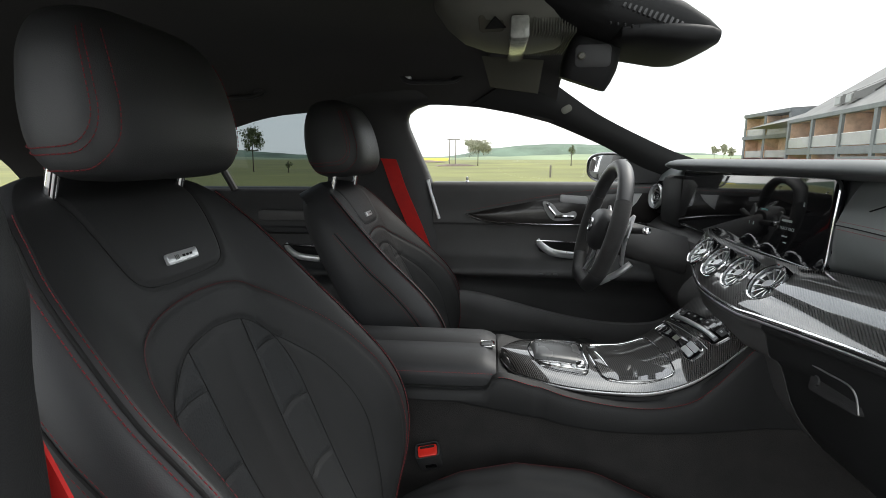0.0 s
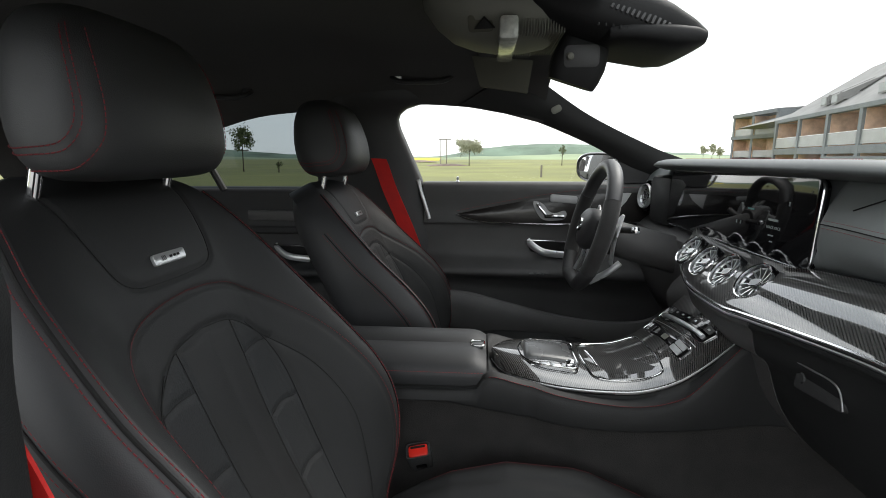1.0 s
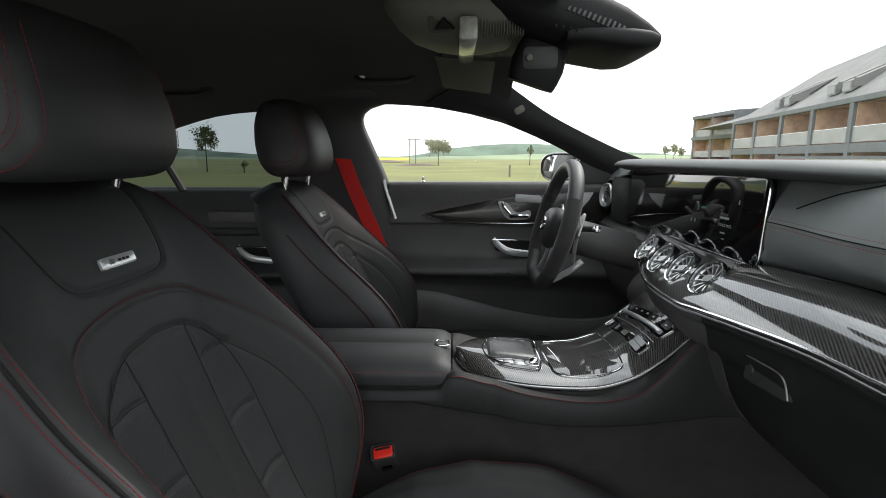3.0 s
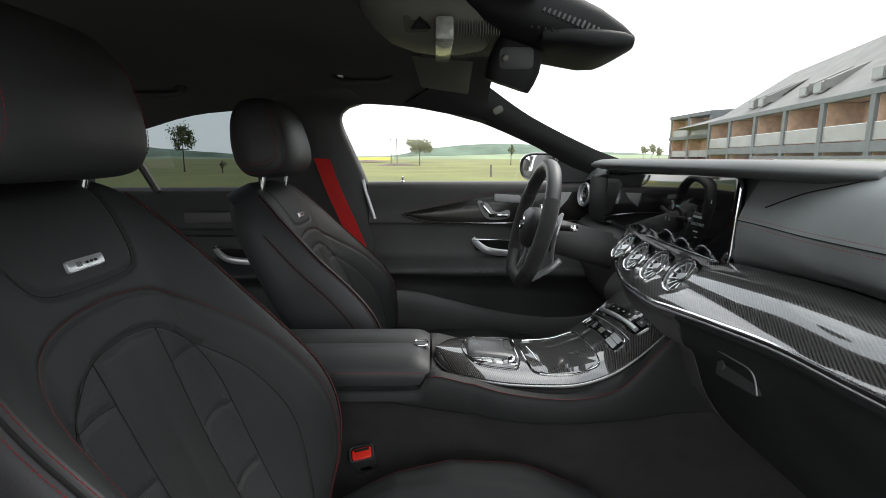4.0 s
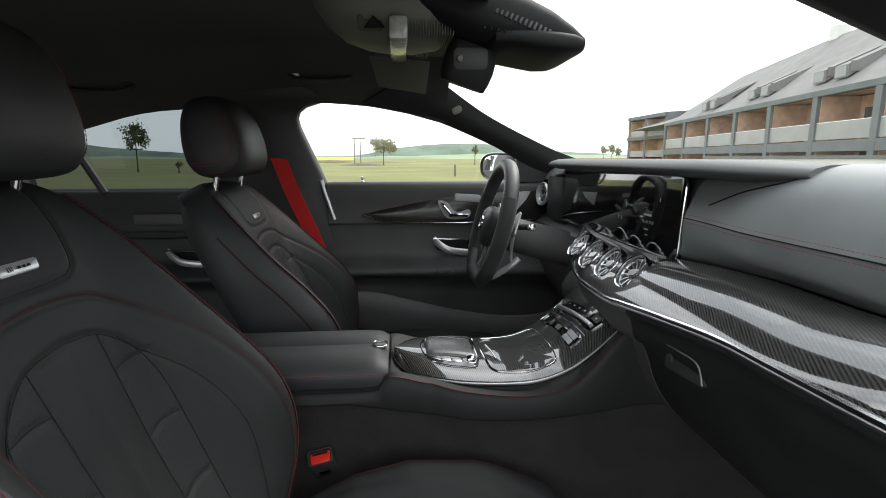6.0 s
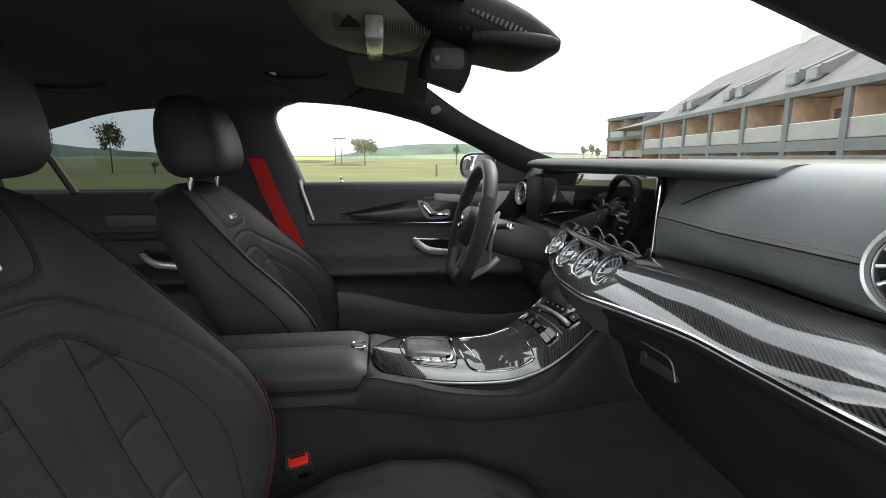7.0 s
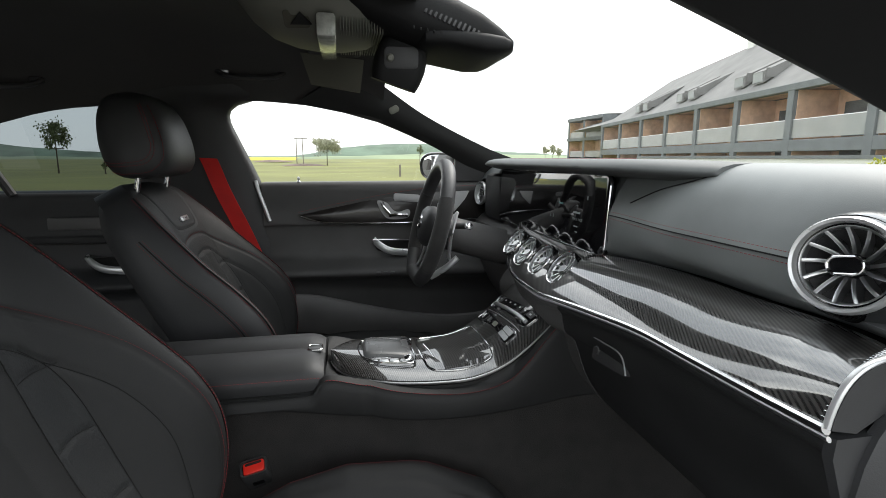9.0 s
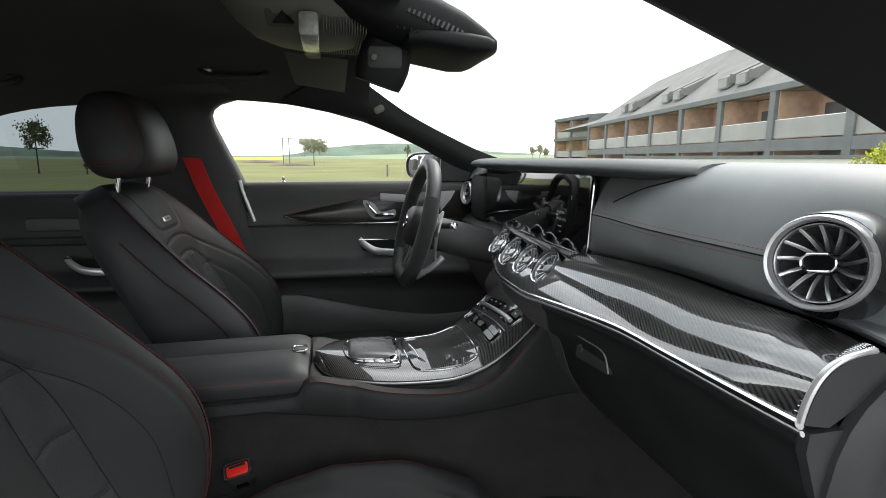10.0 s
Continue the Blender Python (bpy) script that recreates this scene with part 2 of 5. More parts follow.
def facing(at, normal, spin=0.0):
    """A pose whose z axis goes along normal, for flat and round fittings."""
    return Matrix.Translation(at) @ Vector(normal).to_track_quat("Z", "Y").to_matrix().to_4x4() @ pose(0, 0, 0, 0, 0, spin)


# ---- setting: car cabin ----
def curve(keys):
    """A smooth function of the first column through the keys."""
    dense = sm(keys, 12)
    xs = [k[0] for k in dense]
    cols = list(zip(*dense))[1:]
    def at(x):
        r = [float(np.interp(x, xs, c)) for c in cols]
        return r[0] if len(r) == 1 else r
    return at


roof_edge = curve([(-1.6, 0.99), (-1.3, 1.04), (-0.92, 1.13), (-0.75, 1.178), (-0.62, 1.196), (-0.32, 1.214), (-0.2, 1.218), (-0.06, 1.208), (0.0, 1.199), (0.15, 1.16)])
roof_mid = curve([(-1.6, 1.14), (-1.3, 1.24), (-0.9, 1.315), (-0.5, 1.345), (-0.1, 1.345), (0.08, 1.322), (0.15, 1.296)])


def roof_surface(lift, grow=0.0):
    rings = []
    for i in range(37):
        x = -1.6 + 1.75 * i / 36
        ze, zm = roof_edge(x), roof_mid(x)
        rings.append([(x, (0.645 + grow) * v, zm - (zm - ze) * abs(v) ** 6 + lift) for v in np.linspace(-1, 1, 41)])
    return rings


inner, outer = roof_surface(0.0), roof_surface(0.035, 0.02)
roof = part("ceiling", loft([a + b[::-1] for a, b in zip(inner, outer)]), LINER)
tagged(roof, "black cloth headliner of the car roof", "headliner", kind="structure")

floor_rings = [[(x, y, 0.30 + (0.0 if abs(y) > 0.16 else 0.12)) for y in np.linspace(-0.72, 0.72, 37)] for x in np.linspace(-1.8, 1.0, 15)]
carpet = part("floor", loft([[(x, -0.72, 0.2)] + r + [(x, 0.72, 0.2)] for r, x in zip(floor_rings, np.linspace(-1.8, 1.0, 15))]), CARPET)
tagged(carpet, "black carpeted car floor with centre tunnel", "car floor", kind="structure")
bulkhead = part("wall_front", box(1.02, 0, 0.6, 0.04, 1.44, 0.8, 0.01), CARPET)
tagged(bulkhead, "black carpeted front bulkhead of the footwell", "bulkhead", kind="structure")
rearwall = part("wall_rear", box(-1.82, 0, 0.6, 0.04, 1.44, 0.72, 0.01), CARPET)
tagged(rearwall, "black rear bulkhead under the back window", "bulkhead", kind="structure")


def pillar(sign, name, label):
    """The windscreen pillar, between the windscreen's edge and the side window's edge."""
    up = sm([(0.06, 0.56, 1.31), (0.14, 0.572, 1.266), (0.27, 0.60, 1.184), (0.44, 0.632, 1.104), (0.56, 0.66, 1.060), (0.80, 0.72, 0.99)], 8)
    low = sm([(-0.10, 0.625, 1.212), (0.0, 0.638, 1.196), (0.115, 0.655, 1.172), (0.29, 0.672, 1.102), (0.405, 0.69, 1.043), (0.62, 0.73, 0.94)], 8)
    rings = []
    for a, b in zip(up, low):
        mid = (a + b) / 2
        # The passenger side flares outward so its visible face points down and stays dark.
        ring = [a, a * 0.75 + b * 0.25 + (0, -0.012, -0.006), mid + (0, -0.018, -0.008), a * 0.25 + b * 0.75 + (0, -0.012, -0.004), b,
                b + ((0.01, 0.035, 0.01) if sign > 0 else (0.0, 0.14, 0.015)), mid + ((0.02, 0.045, 0.010) if sign > 0 else (0.02, 0.12, 0.05)), a + (0.006, 0.028, -0.004)]
        rings.append([(p[0], sign * p[1], p[2] + (0.0055 if sign < 0 else 0.0)) for p in ring])
    if sign < 0:
        rings = [r[::-1] for r in rings]
    ob = part(name, loft(rings), PILLARCLOTH if sign > 0 else PILLARSHADE)
    return tagged(ob, label, "pillar", kind="structure")


pillar(1, "pillar_driver", "black cloth windscreen pillar on the driver side")
pillar(-1, "pillar_passenger", "shade-darkened windscreen pillar beside the open door")
tag = part("trim_airbag_tag", moved(slab(rrect(0.030, 0.020, 0.008), 0.003, 0.001), facing((0.180, 0.590, 1.196), (-0.05, -0.95, -0.28), 28)), GREYPLASTIC)
tagged(tag, "small grey plastic tag on the windscreen pillar", "trim", kind="structure")

b_front = curve([(0.30, -0.16), (0.60, -0.165), (0.73, -0.178), (0.87, -0.20), (0.985, -0.232), (1.10, -0.276), (1.16, -0.298), (1.19, -0.296), (1.21, -0.27), (1.225, -0.22), (1.25, -0.20)])


def b_pillar(sign, name, label, back):
    rings = []
    for z in np.linspace(0.30, 1.27, 64):
        y = 0.71 - 0.075 * min(1.0, max(0, (z - 0.95) / 0.29)) ** 1.4
        x0 = b_front(z) if sign > 0 else min(-0.246, b_front(z) - 0.012)
        ring = [(x0 + 0.012, y + 0.03), (x0 + 0.006, y + 0.006), (x0 - 0.006, y - 0.006), (x0 - 0.03, y - 0.016), (x0 - 0.06, y - 0.03), (min(x0 - 0.08, back * 0.6 + x0 * 0.4), y - 0.026), (back, y - 0.005), (back, y + 0.06), (x0, y + 0.06)]
        rings.append([(p[0], sign * p[1], z) for p in (ring if sign > 0 else ring[::-1])])
    ob = part(name, loft(rings), PLASTIC if sign > 0 else LEATHER)
    return tagged(ob, label, "pillar", kind="structure")


b_pillar(1, "pillar_middle_driver", "soft black middle pillar behind the driver door", -0.56)
b_pillar(-1, "pillar_middle_passenger", "soft black middle pillar beside the passenger seat", -0.37)
for s, nm in ((1, "driver"), (-1, "passenger")):
    rings = []
    for z in np.linspace(0.30, 1.10, 10):
        y = 0.72 - 0.08 * max(0, (z - 0.9) / 0.29)
        rings.append([(-1.10, s * (y - 0.01), z), (-1.36, s * (y - 0.03), z), (-1.62, s * (y - 0.01), z), (-1.62, s * (y + 0.05), z), (-1.10, s * (y + 0.05), z)])
    tagged(part("pillar_rear_" + nm, loft([r if s > 0 else r[::-1] for r in rings]), LINER), "black cloth rear roof pillar", "pillar", kind="structure")

# Bonnet and fenders stay unseen; added to keep meadow reflections off the windscreen.
bonnet = part("wall_bonnet", loft([[(x, y, z - 0.05 * abs(y / 0.9) ** 4) for y in np.linspace(-0.9, 0.9, 25)] + [(x, 0.9, 0.55), (x, -0.9, 0.55)] for x, z in ((1.05, 0.965), (1.3, 0.955), (1.7, 0.92), (2.1, 0.85), (2.35, 0.75))]), BODYPAINT)
tagged(bonnet, "unseen black bonnet added to block windscreen reflections", "bonnet", kind="structure")
for s in (1, -1):
    wing_skin = part("wall_fender_" + ("driver" if s > 0 else "passenger"), loft([[(x, s * 0.735, 0.965 - 0.02 * (x > 1)), (x, s * 0.80, 0.962), (x, s * 0.86, 0.93), (x, s * 0.90, 0.84), (x, s * 0.90, 0.50), (x, s * 0.735, 0.50)][::s] for x in (0.68, 0.85, 1.05, 1.3)]), BODYPAINT)
    tagged(wing_skin, "unseen black front fender added to block windscreen reflections", "fender", kind="structure")

# glazing
def pane(name, rings, mat, label, kind="structure"):
    ob = part(name, loft(rings, closed=False), mat)
    ob.visible_shadow = False
    return tagged(ob, label, "car window", kind=kind)


pane("window_1", [[(0.13 + 0.95 * t, y * (0.57 + 0.17 * t), 1.30 - 0.32 * t + 0.03 * math.sin(math.pi * t) - 0.035 * (abs(y) ** 2.5) * (1 - t)) for y in np.linspace(-1, 1, 25)] for t in np.linspace(0, 1, 14)], WINDSCREEN, "clear raked windscreen above the dashboard")
pillar_low = curve([(-0.40, 1.225), (-0.10, 1.220), (0.0, 1.205), (0.115, 1.182), (0.29, 1.112), (0.405, 1.053), (0.56, 0.976)])
side_glass = [[(x, 0.715 - 0.222 * t * (pillar_low(x) - 0.97), 0.97 + t * (pillar_low(x) - 0.97)) for t in np.linspace(0, 1, 8)] for x in np.linspace(-0.36, 0.55, 24)]
pane("window_2", side_glass, SIDEGLASS, "clear driver door window, closed")
pane("window_3", [[(x, 0.665 + 0.06 * (1 - t), 0.955 + t * 0.26) for x in np.linspace(-1.12, -0.5, 16)] for t in np.linspace(0, 1, 8)], TINTED, "dark tinted rear door window, closed")
pane("window_4", [[(-1.55 - 0.45 * t, y * 0.66, 1.13 - 0.22 * t) for y in np.linspace(-1, 1, 16)] for t in np.linspace(0, 1, 6)], TINTED, "dark tinted back window")
bar = part("trim_window_bar", sweep(sm([(-0.985, 0.69, 1.16), (-0.935, 0.70, 1.06), (-0.885, 0.71, 0.955)], 5), 0.012, 0.012), PLASTIC)
tagged(bar, "slim black bar dividing the rear side window", "window bar", kind="structure")


# ---- doors ----
DOOR_Z = [0.34, 0.42, 0.50, 0.545, 0.575, 0.605, 0.64, 0.672, 0.692, 0.712, 0.728, 0.75, 0.79, 0.83, 0.85, 0.858, 0.90, 0.94, 0.965, 0.978, 0.985]
DOOR_Y = [0.675, 0.680, 0.685, 0.688, 0.69, 0.69, 0.688, 0.668, 0.638, 0.638, 0.660, 0.692, 0.700, 0.700, 0.698, 0.694, 0.698, 0.694, 0.692, 0.698, 0.712]


def door_panel(x0, x1, nx, shift=0.0):
    zs = sm([(z, y) for z, y in zip(DOOR_Z, DOOR_Y)], 4)
    rings = []
    for x in np.linspace(x0, x1, nx):
        wave = 0.03 * np.interp(x, [-0.2, 0.2, 0.5], [1.0, 0.2, -0.6])
        ring = []
        for z, y in zs:
            zz = z + (wave * math.exp(-((z - 0.60) / 0.08) ** 2) if z < 0.8 else 0)
            ring.append((x, y + shift, zz))
        ring += [(x, 0.77, 0.985), (x, 0.77, 0.34)]
        rings.append(ring)
    return loft(rings)


door = thing("driver_door", "closed black leather-lined driver door with dark trim", "car door", Matrix.Translation((0, 0, 0)))
part("panel", door_panel(-0.215, 0.66, 60), DOORPANEL_LIT, door)
swoosh = sm([(-0.110, 0.690, 0.884), (-0.075, 0.689, 0.870), (-0.020, 0.688, 0.860), (0.10, 0.688, 0.855), (0.25, 0.688, 0.855), (0.42, 0.688, 0.862), (0.60, 0.69, 0.875)], 8)
part("chrome_line", sweep(swoosh, 0.003, 0.0028, up=(0, 1, 0)), CHROME, door, "thin curved chrome line")
top_line = sm([(-0.110, 0.694, 0.884), (0.0, 0.694, 0.907), (0.15, 0.694, 0.935), (0.30, 0.694, 0.955), (0.45, 0.693, 0.962), (0.60, 0.693, 0.965)], 8)
part("dark_inlay", loft([[a + (0, 0.001, 0), a * 0.7 + b * 0.3 + (0, -0.005, 0), a * 0.3 + b * 0.7 + (0, -0.005, 0), b + (0, 0.001, 0), b + (0, 0.02, 0), a + (0, 0.02, 0)] for a, b in zip(swoosh, top_line)] if len(swoosh) == len(top_line) else [[a + (0, 0.001, 0), a * 0.7 + b * 0.3 + (0, -0.005, 0), a * 0.3 + b * 0.7 + (0, -0.005, 0), b + (0, 0.001, 0), b + (0, 0.02, 0), a + (0, 0.02, 0)] for a, b in ((swoosh[i], top_line[int(i * (len(top_line) - 1) / (len(swoosh) - 1))]) for i in range(len(swoosh)))]), DARKTRIM, door, "gloss dark wood inlay")
part("stitching", dashes([(p[0], p[1] - 0.004, p[2] + 0.010) for p in top_line], lift=(0, -1, 0)), STITCH, door, "red stitching")


def pull_handle(parent, x, z, y, ln, m=1.0):
    """A door opener: a flat dark plate for the cup's shade, with a curved chrome pull."""
    path = sm([(x, y + 0.006, z + 0.004), (x + 0.02 * m, y - 0.006, z - 0.014), (x + ln * 0.45, y - 0.012, z - 0.031), (x + ln, y - 0.006, z - 0.040)], 7)
    h = part("door_opener", sweep(path, 0.0055, 0.0115, n=12, up=(0, 0, 1)), BRIGHT, parent, "curved satin chrome door opener")
    part("upper_rim", sweep(sm([(x - 0.002, y - 0.002, z + 0.006), (x + ln * 0.5, y - 0.003, z + 0.004), (x + ln * 1.1, y - 0.003, z + 0.001)], 5), 0.0022, 0.0026), CHROME, h)
    # No hollow here: the cup's shade is a near-black plate.
    part("recess", moved(slab(rrect(ln * 1.1, 0.034, 0.014), 0.01, 0.002), Matrix.Translation((x + ln * 0.6, y + 0.004, z - 0.017)) @ pose(0, 0, 0, 90)), SEAM, h)
    return h


pull_handle(door, 0.118, 0.797, 0.690, 0.118)
# seat-shaped memory switch and its plate
sw = part("seat_switch_plate", moved(slab([(p[0], p[1]) for p in sm([(0.0, 0.0), (0.03, 0.006), (0.05, 0.03), (0.07, 0.036), (0.098, 0.028), (0.104, 0.042), (0.09, 0.056), (0.04, 0.058), (0.016, 0.04)], 4, True)], 0.006, 0.0015), Matrix.Translation((0.131, 0.683, 0.926)) @ pose(0, 0, 0, -90)), SWITCHGREY, door, "grey seat adjustment switch plate")
part("seat_back_switch", sweep(sm([(0.146, 0.676, 0.922), (0.155, 0.672, 0.905), (0.170, 0.672, 0.886)], 5), 0.0075, 0.005), CHROME, sw)
part("seat_base_switch", sweep(sm([(0.168, 0.676, 0.880), (0.195, 0.671, 0.882), (0.226, 0.673, 0.881)], 5), 0.006, 0.0065), CHROME, sw)
part("memory_buttons", moved(slab(rrect(0.084, 0.024, 0.007), 0.008, 0.002), Matrix.Translation((0.226, 0.684, 0.934)) @ pose(0, 0, 0, 90, 4)), SWITCHGREY, door, "row of memory buttons")
for k in range(3):
    part("window_switch", box(0.128 + 0.022 * k, 0.636, 0.706, 0.014, 0.02, 0.005, 0.002), PADGREY, door)
# Silver plate shaped like the sky's reflection in the gloss inlay; no separate part.
part("inlay_sky_glint", ([(0.378, 0.678, 0.952), (0.428, 0.676, 0.954), (0.414, 0.677, 0.928), (0.380, 0.680, 0.888), (0.378, 0.692, 0.952), (0.428, 0.692, 0.954), (0.414, 0.692, 0.928), (0.380, 0.692, 0.888)], [(0, 3, 2, 1), (0, 1, 5, 4), (1, 2, 6, 5), (2, 3, 7, 6), (3, 0, 4, 7)]), BRIGHT, door, "bright plate for the sky reflection on the inlay")
part("mirror_sail", ([(0.385, 0.700, 0.984), (0.555, 0.700, 0.984), (0.50, 0.697, 1.012), (0.385, 0.690, 1.066), (0.385, 0.722, 0.984), (0.555, 0.722, 0.984), (0.50, 0.718, 1.012), (0.385, 0.710, 1.066)], [(0, 1, 2, 3), (7, 6, 5, 4), (0, 3, 7, 4), (3, 2, 6, 7), (2, 1, 5, 6)]), PLASTIC, door, "black corner panel beside the mirror")
part("lock_pin", lathe([(0.0005, 0.012), (0.004, 0.010), (0.0045, 0.004), (0.003, 0), (0.006, -0.002), (0.007, -0.006)], 14), SATIN, door).matrix_local = Matrix.Translation((-0.107, 0.722, 0.990))
part("edge_trim", sweep(sm([(-0.232, 0.70, 0.992), (-0.222, 0.696, 0.955), (-0.210, 0.694, 0.915), (-0.196, 0.694, 0.868)], 5), 0.006, 0.004, up=(0, 1, 0)), SATIN, door, "satin metal door edge trim")
pocket_top = sm([(-0.13, 0.655), (-0.06, 0.648), (0.05, 0.620), (0.18, 0.588), (0.32, 0.566), (0.44, 0.566), (0.50, 0.585), (0.545, 0.625)], 5)
part("pocket", loft([[(p[0], 0.665, p[1] - 0.13), (p[0], 0.615, p[1] - 0.12), (p[0], 0.597, p[1] - 0.06), (p[0], 0.600, p[1] - 0.02), (p[0], 0.607, p[1] - 0.004), (p[0], 0.616, p[1]), (p[0], 0.630, p[1] - 0.01), (p[0], 0.66, p[1] - 0.03)] for p in pocket_top]), DOORSKIN_LIT, door, "curved door pocket")
part("speaker_mesh", moved(lathe([(0.0005, 0.004), (0.05, 0.003), (0.055, 0.0)], 24), facing((0.50, 0.652, 0.50), (0, -1, 0))), PLASTIC, door)

rdoor = thing("rear_door", "closed black leather-lined rear door with chrome opener", "car door")
part("panel", moved(door_panel(-1.12, -0.50, 26, 0.022), Matrix.Translation((0, 0, -0.02))), FLINT, rdoor)
part("chrome_line", sweep(sm([(-1.1, 0.706, 0.83), (-0.9, 0.706, 0.817), (-0.72, 0.706, 0.812), (-0.52, 0.706, 0.815)], 5), 0.003, 0.003), CHROME, rdoor)
part("inlay", box(-0.72, 0.704, 0.872, 0.17, 0.014, 0.036, 0.006), DOORSKIN_LIT, rdoor, "grey grab panel in the door")
pull_handle(rdoor, -0.718, 0.768, 0.704, 0.12)

mir = thing("door_mirror", "black exterior door mirror outside the driver window", "door mirror", Matrix.Translation((0.376, 0.925, 1.028)) @ pose(0, 0, 0, 0, 0, 46))


def mirror_ring(x, sy, sz):
    return [(x, sy * math.copysign(abs(math.cos(a)) ** 0.7, math.cos(a)), sz * math.copysign(abs(math.sin(a)) ** 0.7, math.sin(a))) for a in np.linspace(0, 2 * math.pi, 33)[:-1]]


part("housing", loft([mirror_ring(*k) for k in ((0.004, 0.078, 0.044), (-0.006, 0.083, 0.049), (0.0, 0.088, 0.053), (0.03, 0.088, 0.053), (0.07, 0.075, 0.046), (0.10, 0.05, 0.03), (0.11, 0.01, 0.008))]), BODYPAINT, mir)
part("glass", loft([mirror_ring(*k) for k in ((0.002, 0.077, 0.043), (0.001, 0.04, 0.022), (0.001, 0.001, 0.001))]), MIRRORGLASS, mir)
part("foot", sweep([(0.05, -0.05, -0.04), (0.05, -0.11, -0.055), (0.03, -0.19, -0.06)], 0.03, 0.014, n=10), BODYPAINT, mir)

# grab handles and belt gear
def grab(x, y, z, ln):
    g = thing("grab_handle", "black folding grab handle above the side window", "grab handle")
    part("grip", sweep(sm([(x - ln / 2, y, z + 0.012), (x - ln * 0.36, y - 0.02, z - 0.004), (x, y - 0.026, z - 0.008), (x + ln * 0.36, y - 0.02, z - 0.004), (x + ln / 2, y, z + 0.012)], 6), 0.009, 0.007), PLASTIC, g)
    for k in (-1, 1):
        part("mount", box(x + k * ln * 0.42, y + 0.002, z + 0.012, 0.03, 0.02, 0.016, 0.005), SATIN if k < 0 else PLASTIC, g)


grab(-0.785, 0.572, 1.240, 0.16)
grab(-0.203, 0.572, 1.276, 0.17)


def webbing(path, width, across):
    a = np.array(across, float) * width / 2
    t = np.array((0, 0.0012, 0))
    return loft([[p - a - t, p + a - t, p + a + t, p - a + t] for p in sm(path, 8)])


belt = thing("driver_seat_belt", "bright red driver seat belt hanging from the middle pillar", "seat belt")
part("webbing", webbing([(-0.395, 0.668, 1.10), (-0.355, 0.664, 1.065), (-0.315, 0.655, 0.96), (-0.255, 0.648, 0.82), (-0.20, 0.645, 0.66), (-0.16, 0.655, 0.50)], 0.046, (0.96, 0, 0.18)), BELT, belt)
part("guide", box(-0.372, 0.664, 1.112, 0.085, 0.018, 0.042, 0.008), PLASTIC, belt)
part("slot_cover", box(-0.385, 0.664, 1.168, 0.06, 0.014, 0.06, 0.012), PLASTIC, belt)
pbelt = thing("passenger_seat_belt", "bright red passenger seat belt beside the middle pillar", "seat belt")
part("webbing", webbing([(-0.385, -0.668, 1.10), (-0.33, -0.69, 1.02), (-0.286, -0.70, 0.93), (-0.267, -0.70, 0.882), (-0.232, -0.70, 0.79), (-0.18, -0.70, 0.62)], 0.042, (0.93, 0, 0.37)), BELT, pbelt)
part("guide", box(-0.39, -0.664, 1.112, 0.085, 0.018, 0.042, 0.008), PLASTIC, pbelt)


# ---- overhead fittings ----
oc = thing("overhead_console", "grey overhead console with reading lamps on the headliner", "overhead console")
rings = []
for x, w, zb in ((-0.13, 0.03, 1.312), (-0.11, 0.085, 1.286), (-0.08, 0.105, 1.262), (-0.04, 0.112, 1.248), (0.0, 0.114, 1.242), (0.04, 0.114, 1.243), (0.08, 0.108, 1.250), (0.115, 0.08, 1.268), (0.135, 0.03, 1.300)):
    rings.append([(x, 0.02 + w * math.cos(a), zb + (1.33 - zb) * (1 - abs(math.sin(a)) ** 0.6 if a > math.pi else 1.0)) for a in np.linspace(0, 2 * math.pi, 33)[:-1]])
part("housing", loft(rings), GREYPLASTIC, oc)
part("lamp_lens", box(0.012, 0.0, 1.257, 0.030, 0.196, 0.036, 0.006), LAMPGLASS, oc, "clear ribbed reading lamp lens")
for k in range(16):
    part("rib", box(0.034 + 0.0044 * k, 0.018 + 0.0003 * k, 1.264, 0.0016, 0.196 - 0.0012 * k, 0.022, 0.0006), GREYPLASTIC, oc)
part("switch", moved(slab(rrect(0.04, 0.028, 0.006), 0.006, 0.0015), facing((-0.032, -0.071, 1.268), (-0.1, -0.80, -0.6))), OLIVE, oc)
part("button", moved(slab([(-0.016, -0.006), (0.016, -0.006), (0.0, 0.012)], 0.006, 0.001), facing((-0.026, -0.078, 1.264), (-0.1, -0.80, -0.6))), SEAM, oc)

visor = thing("sun_visor", "warm grey cloth sun visor under the headliner", "sun visor")
part("board", loft([[(-0.055 + 0.14 * u, 0.30 + 0.012 * s, 1.29 - 0.012 * u) if k == 0 else (-0.035 + 0.110 * u, 0.31 + 0.012 * s, 1.224 - 0.016 * u) for k, s in ((0, 0), (1, 0), (1, 1), (0, 1))] for u in np.linspace(0, 1, 6)]), OLIVE, visor)
part("mount", box(0.02, 0.306, 1.30, 0.12, 0.02, 0.03, 0.008), PLASTIC, visor)

def squircle(x, w, top, bot, n=33, k=0.7):
    return [(x, w * math.copysign(abs(math.cos(a)) ** k, math.cos(a)), (top + bot) / 2 + (top - bot) / 2 * math.copysign(abs(math.sin(a)) ** k, math.sin(a))) for a in np.linspace(0, 2 * math.pi, n)[:-1]]


cover = thing("sensor_cover", "black plastic camera cover behind the windscreen top", "sensor cover")
